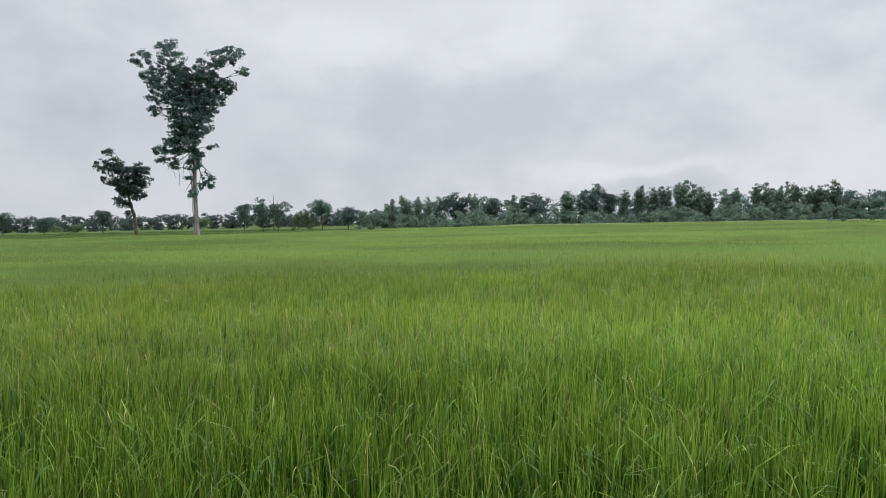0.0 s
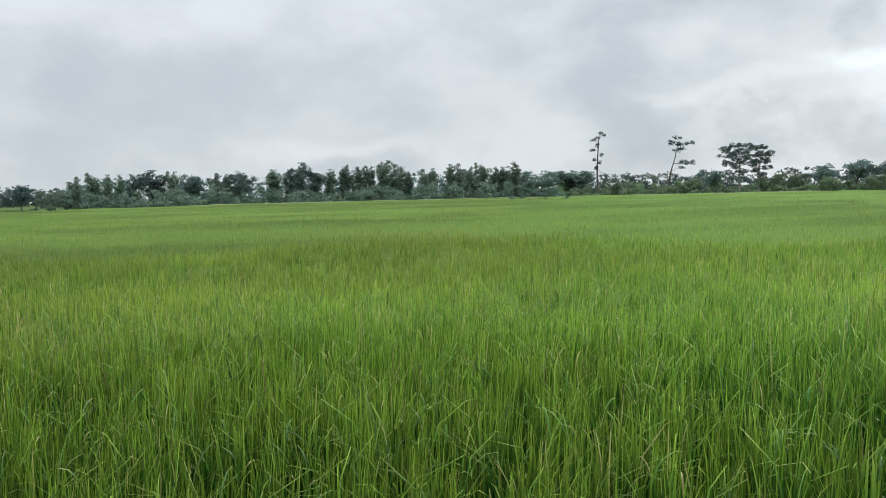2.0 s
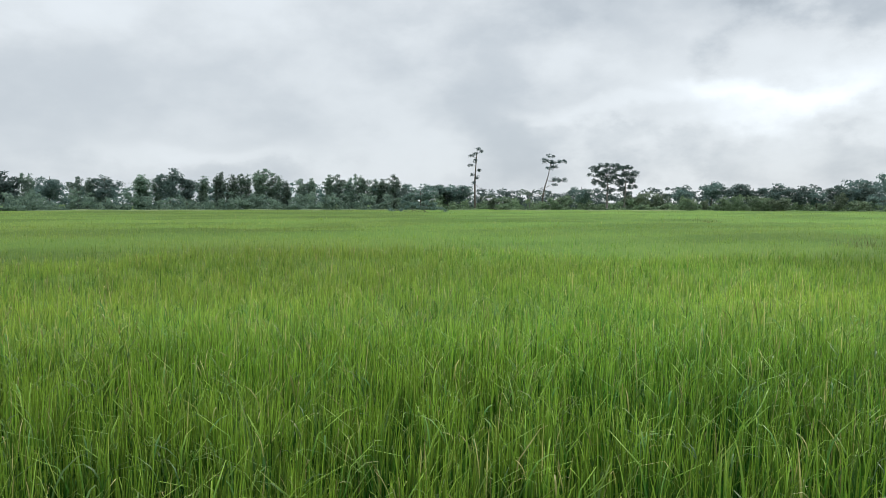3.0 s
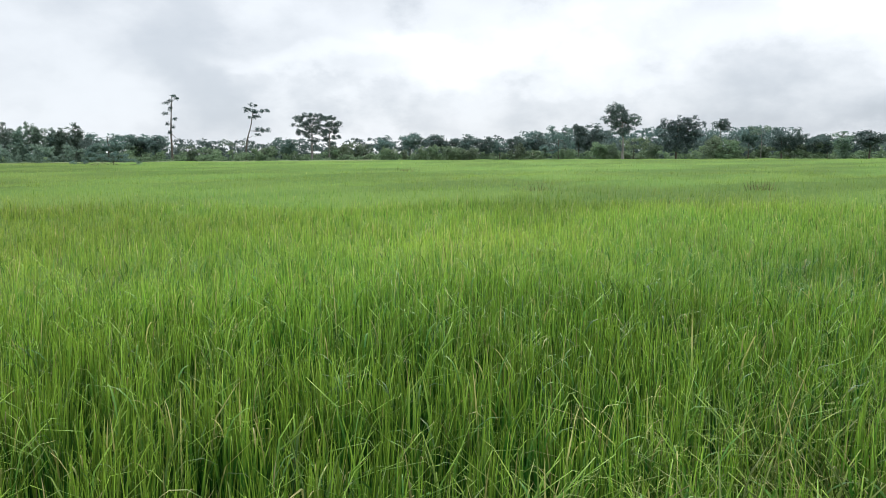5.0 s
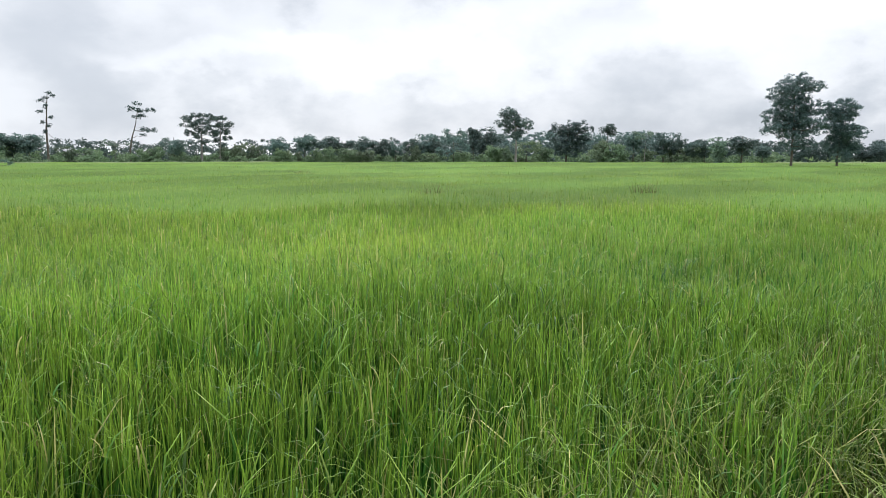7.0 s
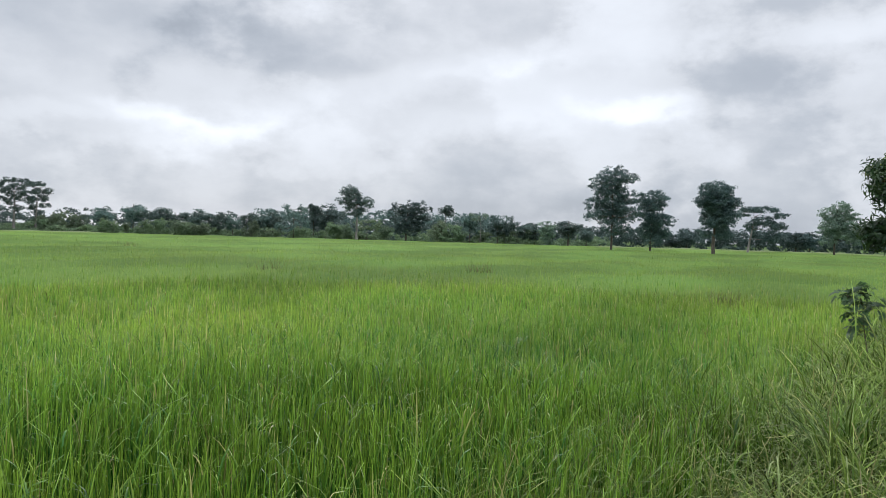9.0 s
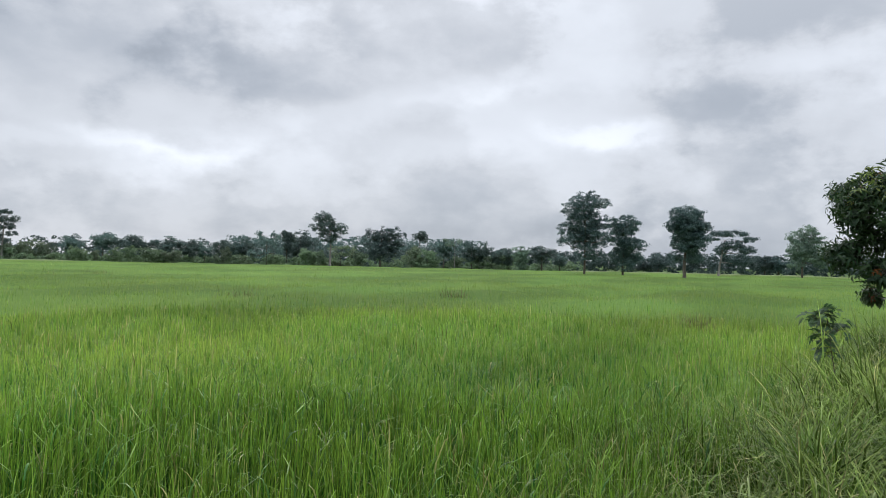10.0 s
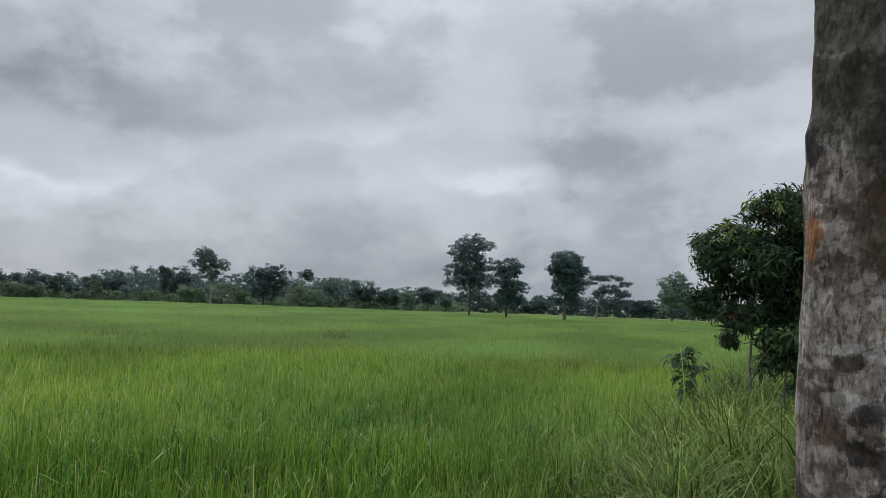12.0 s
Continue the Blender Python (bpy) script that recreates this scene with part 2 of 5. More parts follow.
BROAD_GRASS = blade_material("broad_grass_leaf", (0.075, 0.150, 0.045), (0.130, 0.220, 0.075), (0.26, 0.34, 0.14), (0.48, 0.44, 0.24), 0.05, 0.9, uneven=(0.6, 1.4), sheen=0.3)
# shade of the hollows between tussocks is put into the litter's colour
DRY_GRASS = blade_material("dry_grass_leaf", (0.045, 0.038, 0.022), (0.10, 0.082, 0.048), (0.16, 0.13, 0.075), (0.26, 0.22, 0.12), 0.25, 0.9, uneven=(0.5, 1.3), sheen=0.1)
RICE_TIP = blade_material("rice_tip_leaf", (0.10, 0.23, 0.035), (0.19, 0.32, 0.05), (0.40, 0.46, 0.10), (0.50, 0.46, 0.18), 0.05, uneven=(0.7, 1.35), sheen=0.25)
RICE_FLAG = blade_material("rice_flag_leaf", (0.045, 0.145, 0.022), (0.095, 0.215, 0.034), (0.21, 0.32, 0.06), (0.50, 0.46, 0.20), 0.06, uneven=(0.5, 1.4))
RICE_DRY = blade_material("rice_dry_leaf", (0.16, 0.20, 0.05), (0.34, 0.33, 0.10), (0.48, 0.43, 0.17), (0.56, 0.50, 0.24), 0.3, uneven=(0.6, 1.3), sheen=0.2)
CANOPY = soil("rice_canopy", (0.080, 0.144, 0.027), (0.136, 0.204, 0.042), (0.106, 0.173, 0.035), 7.0, crop=0.25)
MEADOW = soil("far_meadow", (0.07, 0.12, 0.035), (0.10, 0.15, 0.045), (0.085, 0.135, 0.04), 0.8)
MUD = soil("paddy_mud", (0.035, 0.032, 0.018), (0.07, 0.065, 0.03), (0.05, 0.06, 0.02), 5.0, 0.3)
PALE_GRASS = soil("pale_dyke_grass", (0.14, 0.18, 0.08), (0.24, 0.27, 0.14), (0.19, 0.23, 0.11), 0.9)
DYKE = soil("dyke_grass", (0.04, 0.07, 0.02), (0.08, 0.12, 0.03), (0.06, 0.10, 0.03), 1.5)
EARTH = soil("bank_earth", (0.07, 0.075, 0.03), (0.13, 0.12, 0.06), (0.06, 0.09, 0.025), 4.0)
# distance haze is put into these four colours, paler and bluer than leaves
LEAF_DARK = foliage("hazed_dark_foliage", (0.058, 0.098, 0.097), (0.108, 0.162, 0.150), 0.38)
LEAF_GREY = foliage("hazed_grey_green_foliage", (0.118, 0.185, 0.145), (0.215, 0.300, 0.220), 0.42)
LEAF_MID = foliage("hazed_mid_foliage", (0.088, 0.146, 0.134), (0.165, 0.236, 0.204), 0.42)
LEAF_LIGHT = foliage("hazed_light_foliage", (0.120, 0.185, 0.110), (0.200, 0.270, 0.155), 0.4)
LEAF_MANGO = foliage("glossy_leaf", (0.016, 0.040, 0.020), (0.080, 0.130, 0.042), 0.28)
LEAF_SHRUB = foliage("shrub_leaf", (0.034, 0.078, 0.036), (0.085, 0.150, 0.070), 0.3)
LEAF_YOUNG = foliage("young_green_leaf", (0.190, 0.270, 0.050), (0.380, 0.430, 0.100), 0.4)
LEAF_RED = foliage("young_red_leaf", (0.16, 0.060, 0.022), (0.26, 0.11, 0.035), 0.3)
BARK_PALE = bark("pale_bark", (0.15, 0.14, 0.13), (0.34, 0.32, 0.30), 4.0, 0.12)
BARK_GREY = bark("grey_bark", (0.07, 0.06, 0.05), (0.17, 0.15, 0.125), 5.0)


# ---- building helpers ----
rng = np.random.default_rng(7)


def mesh_of(name, verts, faces, mats, smooth=True, along=None, slots=None):
    """A mesh from vertex and face arrays; faces is an (n, 4) or (n, 3) array."""
    verts, faces = np.asarray(verts, np.float32), np.asarray(faces, np.int32)
    me = bpy.data.meshes.new(name)
    n, k = faces.shape
    me.vertices.add(len(verts))
    me.vertices.foreach_set("co", verts.ravel())
    me.loops.add(n * k)
    me.loops.foreach_set("vertex_index", faces.ravel())
    me.polygons.add(n)
    me.polygons.foreach_set("loop_start", np.arange(0, n * k, k, dtype=np.int32))
    if smooth:
        me.polygons.foreach_set("use_smooth", np.ones(n, bool))
    for m in mats:
        me.materials.append(m)
    if slots is not None:
        me.polygons.foreach_set("material_index", np.asarray(slots, np.int32))
    if along is not None:
        me.attributes.new("along", "FLOAT", "POINT").data.foreach_set("value", np.asarray(along, np.float32))
    me.update()
    return me


def part(name, me, parent, label=""):
    ob = new(name, me)
    ob.parent = parent
    return tagged(ob, label)


def thing(name, m, label, category, group=""):
    ob = tagged(new(name), label, category, group)
    ob.empty_display_size = 0.3
    ob.matrix_basis = m
    return ob


def stand(az, dist, z=0.0, turn=0.0):
    """A place by its bearing (degrees left of ahead) and distance, turned to face the field's edge path."""
    a = radians(az)
    return pose(-math.sin(a) * dist, math.cos(a) * dist, z, 0, 0, az + turn)


def tube(points, radii, sides=7):
    """Verts and quads of a tapering round limb along points."""
    p = np.asarray(points, float)
    d = np.gradient(p, axis=0)
    d /= np.linalg.norm(d, axis=1, keepdims=True) + 1e-9
    ref = np.where(np.abs(d[:, 2:3]) > 0.9, [[1.0, 0, 0]], [[0, 0, 1.0]])
    u = np.cross(d, ref)
    u /= np.linalg.norm(u, axis=1, keepdims=True) + 1e-9
    v = np.cross(d, u)
    a = np.linspace(0, 2 * np.pi, sides, endpoint=False)
    ring = np.cos(a)[None, :, None] * u[:, None] + np.sin(a)[None, :, None] * v[:, None]
    verts = (p[:, None] + ring * np.asarray(radii)[:, None, None]).reshape(-1, 3)
    i, j = np.meshgrid(np.arange(len(p) - 1), np.arange(sides), indexing="ij")
    k = (j + 1) % sides
    faces = np.stack([i * sides + j, i * sides + k, (i + 1) * sides + k, (i + 1) * sides + j], -1).reshape(-1, 4)
    return verts, faces


def merged(pieces):
    vs, fs, n = [], [], 0
    for v, f in pieces:
        vs.append(v)
        fs.append(f + n)
        n += len(v)
    return np.concatenate(vs), np.concatenate(fs)


def limb_path(a, b, g, sag=0.0, n=6):
    """A crooked way from a to b that leaves a upwards."""
    a, b = np.asarray(a, float), np.asarray(b, float)
    s = np.linspace(0, 1, n)[:, None]
    mid = a + (b - a) * 0.5 + np.array([0, 0, -0.12 * np.linalg.norm(b - a) + sag])
    p = a * (1 - s) ** 2 + mid * 2 * s * (1 - s) + b * s ** 2
    p[1:-1] += g.normal(0, 0.035, (n - 2, 3)) * np.linalg.norm(b - a)
    return p


def leaf_cards(centres, size, g, droop=0.0, slim=0.5, faces_to=None):
    """Small folded leaf sprays: a kite of two triangles with a bent middle, at each centre; faces_to: the way each one faces."""
    n = len(centres)
    d = g.normal(0, 1, (n, 3))
    d[:, 2] = d[:, 2] * 0.6 - droop
    d /= np.linalg.norm(d, axis=1, keepdims=True)
    q = g.normal(0, 1, (n, 3))
    if faces_to is not None:
        d -= faces_to * (d * faces_to).sum(1, keepdims=True)
        d /= np.linalg.norm(d, axis=1, keepdims=True) + 1e-9
        q = np.cross(faces_to, d)
    q -= d * (q * d).sum(1, keepdims=True)
    q /= np.linalg.norm(q, axis=1, keepdims=True)
    up = np.cross(d, q)
    L = size * g.uniform(0.6, 1.4, (n, 1))
    W = L * slim * g.uniform(0.7, 1.2, (n, 1))
    c = np.asarray(centres)
    v = np.stack([c - d * L * 0.5, c + q * W * 0.5 + up * L * 0.1, c + d * L * 0.5 - up * L * 0.12, c - q * W * 0.5 + up * L * 0.1], 1).reshape(-1, 3)
    return v, np.arange(4 * n).reshape(n, 4)


def crown_points(lobes, leaf, cover, g, ragged=0.9, flock=22):
    """Leaf places and the way each leaf faces: tufts through each lobe, mostly near its surface, with leaves close round each tuft that look up and outwards."""
    out, look_to = [], []
    sig = leaf * ragged
    for x, y, z, rx, ry, rz in lobes:
        n = max(4, int(1.0 * cover * rx * rz / (sig * sig)))
        u = g.normal(0, 1, (n, 3))
        u /= np.linalg.norm(u, axis=1, keepdims=True)
        u *= g.uniform(0.2, 1.0, (n, 1)) ** 0.45
        c = np.array([x, y, z]) + u * np.array([rx, ry, rz])
        w_ = g.normal(0, 1, (n, flock, 3))
        far = np.linalg.norm(w_, axis=2, keepdims=True)
        w_ *= np.minimum(1.0, 2.15 / far)
        p = c[:, None] + w_ * sig * np.array([1, 1, 0.6]) * g.uniform(0.6, 1.2, (n, 1, 1))
        f = 0.45 * u[:, None] + 0.2 * w_ + np.array([0, 0, 0.38]) + g.normal(0, 0.62, (n, flock, 3))
        out.append(p.reshape(-1, 3))
        look_to.append((f / np.linalg.norm(f, axis=2, keepdims=True)).reshape(-1, 3))
    return np.concatenate(out), np.concatenate(look_to)


def tree_parts(lobes, stem, r0, leaf, cover, g, slim=0.5, droop=0.15, ragged=0.9, fork=0.45):
    """Meshes of a trunk with limbs and of a crown. lobes: (x, y, z, rx, ry, rz); stem: (x, y, z) points from the ground up."""
    stem = np.asarray(stem, float)
    t = np.linspace(0, 1, 14)
    s = np.linspace(0, 1, len(stem))
    sp = np.stack([np.interp(t, s, stem[:, i]) for i in range(3)], 1)
    sp[1:-1, :2] += g.normal(0, 0.12 * r0, (12, 2))
    rad = r0 * (1.0 - 0.72 * t) * (1 + 0.6 * np.exp(-t * 22))
    limbs = []
    low = np.searchsorted(t, fork)
    for x, y, z, rx, ry, rz in lobes:
        c = np.array([x, y, z])
        ok = [i for i in range(low, 14) if sp[i, 2] < z - 0.1 * rz] or [low]
        i = min(ok, key=lambda k: np.linalg.norm((sp[k] - c) * (1, 1, 0.6)) + abs(z - sp[k, 2]) * 0.15)
        ln = np.linalg.norm(c - sp[i])
        rr = min(rad[i] * 0.75, max(0.02 * ln + 0.012 * r0, r0 * 0.16))
        path = limb_path(sp[i], c, g, n=6)
        wood = [tube(path, rr * np.linspace(1, 0.35, 6), 5)]
        for _ in range(2):
            u = g.normal(0, 1, 3)
            u[2] = abs(u[2]) * 0.8
            u /= np.linalg.norm(u)
            e = c + u * np.array([rx, ry, rz]) * g.uniform(0.6, 1.05)
            wood.append(tube(limb_path(path[3], e, g, n=4), rr * np.linspace(0.5, 0.12, 4), 3))
        limbs.append(merged(wood))
    places, look_to = crown_points(lobes, leaf, cover, g, ragged)
    lv, lf = leaf_cards(places, leaf, g, droop, slim, look_to)
    return tube(sp, rad, 9), limbs, (lv, lf)


def with_depth(flat, g, deep, tight=0.97):
    """Gives lobes (x, z, rx, rz) their depth."""
    return [(x, g.uniform(-deep, deep), z, rx * tight, max(rx, rz) * 0.8, rz * tight) for x, z, rx, rz in flat]


def make_tree(name, label, az, dist, flat, stem, r0, leaf, cover, wood, leaves, seed, deep=1.0, slim=0.5, droop=0.15, ragged=0.9, fork=0.45, z=0.0, fill=0.7, limb=BARK_GREY, group="trees in the paddy"):
    g = np.random.default_rng(seed)
    flat = [(x, h - 0.12 * max(rz, fill * rx), max(0.5 * rx, rx - 0.55 * leaf), max(0.5 * rz, max(rz, fill * rx) - 0.65 * leaf)) for x, h, rx, rz in flat]
    lobes = with_depth(flat, g, deep)
    if fill > 0.5:  # inner boughs between the outer ones
        mx, mz = sum(f[0] for f in flat) / len(flat), sum(f[1] for f in flat) / len(flat)
        for x, y, h, rx, ry, rz in list(lobes):
            k = g.uniform(0.25, 0.6)
            lobes.append((x + (mx - x) * k, y * 0.5, h + (mz - h) * k * 0.7, rx * 0.85, ry * 0.85, rz * 0.85))
    (wv, wf), limbs, (lv, lf) = tree_parts(lobes, [(x, 0, h) for x, h in stem], r0, leaf, cover, g, slim, droop, ragged, fork=fork)
    ob = thing(name, stand(az, dist, z), label, "tree", group)
    part("trunk", mesh_of("trunk", wv, wf, [wood]), ob)
    for bv_, bf_ in limbs:
        part("limb", mesh_of("limb", bv_, bf_, [limb]), ob)
    part("crown", mesh_of("crown", lv, lf, [leaves], smooth=False), ob)
    return ob


# ---- ground, paddy and bank ----
def edge_y(x):
    """Where the rice ends and the bank begins."""
    return np.interp(x, [-60, -12, -3, 0.0, 1.6, 2.6, 3.3, 4.5, 5.6, 8.0, 10.0, 13.3, 16.0, 22.0, 45.0, 160.0],
                     [6.0, 2.6, 1.75, 1.5, 1.05, 0.6, 0.3, 0.05, -0.3, -0.9, -1.45, -2.5, -3.5, -5.6, -13.5, -52.0])


def polar_sheet(name, radii, a0, a1, steps, height, mats):
    """A sheet in rings round the path; height(x, y) gives z."""
    r, a = np.meshgrid(radii, np.radians(np.linspace(a0, a1, steps)), indexing="ij")
    x, y = -np.sin(a) * r, np.cos(a) * r
    v = np.stack([x, y, height(x, y)], -1).reshape(-1, 3)
    i, j = np.meshgrid(np.arange(len(radii) - 1), np.arange(steps - 1), indexing="ij")
    f = np.stack([i * steps + j, (i + 1) * steps + j, (i + 1) * steps + j + 1, i * steps + j + 1], -1).reshape(-1, 4)
    return mesh_of(name, v, f, mats)


def waves(x, y, scale, seed):
    """Cheap smooth noise of about -1..1, the same wherever it is asked."""
    g = np.random.default_rng(seed)
    out = np.zeros_like(x)
    for _ in range(7):
        a, f, ph = g.uniform(0, 2 * np.pi), g.uniform(0.6, 1.8) / scale, g.uniform(0, 6.28)
        out += np.sin((np.cos(a) * x + np.sin(a) * y) * f * 6.28 + ph + 1.3 * np.sin((np.sin(a) * x - np.cos(a) * y) * f * 3.1 + ph))
    return out / 4.2


FIELD_END = 148.0


def field_end(a):
    """The far edge of the rice, by bearing in degrees left of ahead."""
    return np.interp(a, [-112, -80, -30, 0, 6, 12, 20, 70], [146, 146, FIELD_END, FIELD_END, 140, 118, 112, 110])


def crop_height(x, y):
    """The height of the rice: 0.8 m, lower in swales and where it thins out."""
    return 0.80 + 0.045 * waves(x, y, 9.0, 3) + 0.085 * waves(x * 0.3, y * 1.3, 11.0, 4) + 0.02 * waves(x, y, 2.2, 5)


ground = tagged(new("ground", polar_sheet("ground", [0.0, 3, 10, 30, 80, 125, 160, 300, 700, 1500, 3200], 0, 360, 97, lambda x, y: x * 0, [MUD, MEADOW])),
                "flat wet paddy soil and far green meadows", "ground", kind="structure")
far = np.array([p.center.xy.length > 115 or not -118 < math.degrees(math.atan2(-p.center.x, p.center.y)) < 72 for p in ground.data.polygons], np.int32)
ground.data.polygons.foreach_set("material_index", far)


def canopy_z(x, y):
    r, a = np.hypot(x, y), np.degrees(np.arctan2(-x, y))
    lump = 0.05 * waves(x, y, 1.1, 8) + 0.03 * waves(x, y, 0.45, 9)
    top = crop_height(x, y) - np.interp(r, [6, 10, 20, 30, 70], [0.42, 0.28, 0.17, 0.13, 0.07]) + lump
    inside = np.clip((field_end(a) - r) / 0.6, 0, 1) * np.clip((y - edge_y(x)) / 0.5, 0, 1) * np.clip((r - 5.5) / 0.7, 0, 1)
    return np.where(inside > 0, 0.004 + (top - 0.004) * inside, -0.05)


rings = np.concatenate([np.linspace(5.4, 12, 30), np.geomspace(12.2, 50, 60), np.geomspace(50.6, 149, 60)])
tagged(new("rice_canopy", polar_sheet("rice_canopy", rings, -115, 68, 354, canopy_z, [CANOPY])), "dense lower leaves of the green rice crop", "rice", kind="stuff")


def blades(name, x, y, z, heading, length, width, lean, curl, seg, mat, label, category, face=None, bend=1.6, start=0.0, crowd=1.0):
    """One mesh of many grass blades, each a tapering strip that leans and arches over; crowd above 1 puts more joints near the tip."""
    n = len(x)
    s = 1 - (1 - np.linspace(0, 1, seg + 1)) ** crowd
    th = lean[:, None] + curl[:, None] * s[None] ** bend
    th[:, 1:] = 0.5 * (th[:, 1:] + th[:, :-1])
    ds = length[:, None] * np.diff(s)[None]
    out = np.concatenate([np.zeros((n, 1)), np.cumsum(np.sin(th[:, 1:]) * ds, 1)], 1)
    up = np.concatenate([np.zeros((n, 1)), np.cumsum(np.cos(th[:, 1:]) * ds, 1)], 1)
    cx, sx = np.cos(heading)[:, None], np.sin(heading)[:, None]
    p = np.stack([x[:, None] + out * cx, y[:, None] + out * sx, z[:, None] + up], -1)
    face = heading + np.pi / 2 if face is None else face
    side = np.stack([np.cos(face), np.sin(face), np.zeros(n)], -1)[:, None]
    w = (width[:, None] * np.array([0.75 + 0.25 * min(1, 3 * k) if k < 0.5 else 1.0 - 0.93 * ((k - 0.5) * 2) ** 1.4 for k in s])[None])[..., None] * 0.5
    v = np.stack([p - side * w, p + side * w], 2).reshape(-1, 3)
    k = 2 * (seg + 1)
    base = (np.arange(n) * k)[:, None, None] + (np.arange(seg) * 2)[None, :, None]
    f = (base + np.array([0, 1, 3, 2])[None, None]).reshape(-1, 4)
    al = np.repeat(np.tile(start + (1 - start) * s, (n, 1))[..., None], 2, 2).ravel()
    return tagged(new(name, mesh_of(name, v, f, [mat], along=al)), label, category, kind="stuff")


def scatter(count, r0, r1, a0, a1, power=1.0):
    """Random places in a sector, evenly by area (power 1) or crowded inwards (above 1)."""
    u = rng.random(count) ** power
    r = np.sqrt(r0 * r0 + u * (r1 * r1 - r0 * r0))
    a = np.radians(rng.uniform(a0, a1, count))
    return -np.sin(a) * r, np.cos(a) * r


def rice(name, count, r0, r1, tillers, seg, width, spread, seg_len, label, mat, under=0.1, arching=0.34, a0=-113, a1=37):
    """Hills of rice: upright tillers, many with a tip that nods over."""
    hx, hy = scatter(count, r0, r1, a0, a1)
    d = hy - edge_y(hx)
    r, a = np.hypot(hx, hy), np.degrees(np.arctan2(-hx, hy))
    keep = (d > 0.12 * rng.random(count)) & (r < field_end(a))
    hx, hy = hx[keep], hy[keep]
    n = len(hx) * tillers
    x = np.repeat(hx, tillers) + rng.normal(0, spread, n)
    y = np.repeat(hy, tillers) + rng.normal(0, spread, n)
    vigour = np.repeat(rng.normal(1, 0.075, len(hx)), tillers)
    top = crop_height(x, y) * vigour * np.where(rng.random(n) < under, rng.uniform(0.35, 0.8, n), rng.uniform(0.82, 1.10, n))
    low = rng.uniform(0.0, 0.12, n) if seg_len > 0.9 else np.maximum(top - seg_len * rng.uniform(0.8, 1.2, n), 0.02)
    arch = rng.random(n)
    lean = np.abs(rng.normal(0.03, 0.05, n))
    curl = np.where(arch > arching, rng.uniform(0.0, 0.25, n), np.where(arch > arching * 0.45, rng.uniform(0.4, 1.5, n), rng.uniform(1.5, 2.9, n)))
    head = np.where(rng.random(n) < 0.3, rng.normal(-0.3, 0.8, n), rng.uniform(0, 2 * np.pi, n))
    length = (top - low) * (1 + 0.10 * curl)
    return blades(name, x, y, low, head, length, width * rng.uniform(0.65, 1.25, n), lean, curl, seg, mat, label, "rice", np.where(curl > 0.3, head + np.pi / 2 + rng.normal(0, 0.5, n), rng.uniform(0, np.pi, n)), 4.0, max(0.0, 0.85 - seg_len), 1.7 if seg > 2 else 1.0)


def bank_z(x, y):
    d = edge_y(x) - y
    up = np.clip((d + 0.1) / 0.9, 0, 1)
    down = np.clip((5.5 - d) / 1.2, 0, 1)
    return 0.45 * up * up * (3 - 2 * up) * down + 0.02 * waves(x, y, 0.8, 11) * up * down - 0.02


gx, gd = np.meshgrid(np.concatenate([np.linspace(-40, -4, 24), np.linspace(-3.5, 24, 150), np.linspace(25, 120, 60)]), np.linspace(-0.1, 5.6, 58), indexing="ij")
gy = edge_y(gx) - gd
bv = np.stack([gx, gy, bank_z(gx, gy)], -1).reshape(-1, 3)
bi, bj = np.meshgrid(np.arange(gx.shape[0] - 1), np.arange(57), indexing="ij")
bf = np.stack([bi * 58 + bj, bi * 58 + bj + 1, (bi + 1) * 58 + bj + 1, (bi + 1) * 58 + bj], -1).reshape(-1, 4)
tagged(new("bank", mesh_of("bank", bv, bf, [EARTH])), "low earth bank along the paddy, overgrown with grass", "embankment", kind="structure")

RICE_LABEL = "tall bright green rice plants with yellowing tips"
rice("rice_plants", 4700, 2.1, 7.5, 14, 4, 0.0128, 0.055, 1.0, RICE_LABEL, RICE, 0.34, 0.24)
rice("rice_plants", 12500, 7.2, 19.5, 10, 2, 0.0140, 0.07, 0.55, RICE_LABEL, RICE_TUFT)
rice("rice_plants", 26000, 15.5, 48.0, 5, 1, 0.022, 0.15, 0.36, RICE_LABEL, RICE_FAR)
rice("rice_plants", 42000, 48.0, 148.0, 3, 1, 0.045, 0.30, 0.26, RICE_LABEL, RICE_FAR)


# arching flag leaves, with the sky's gleam put into a paler colour
fx, fy = scatter(3600, 2.6, 10.0, -112, 36)
ok = fy - edge_y(fx) > 0.05
fx, fy = fx[ok], fy[ok]
nf = len(fx)
fh = rng.uniform(0, 6.28, nf)
blades("flag_leaves", fx, fy, crop_height(fx, fy) * rng.uniform(0.60, 0.92, nf), fh, rng.uniform(0.16, 0.32, nf), 0.0095 * rng.uniform(0.6, 1.3, nf),
       rng.uniform(0.1, 0.5, nf), rng.uniform(1.1, 2.6, nf), 4, RICE_FLAG, "arching flag leaves among the rice, coloured pale as if lit by the sky", "rice", fh + np.pi / 2 + rng.normal(0, 0.4, nf), 1.5)


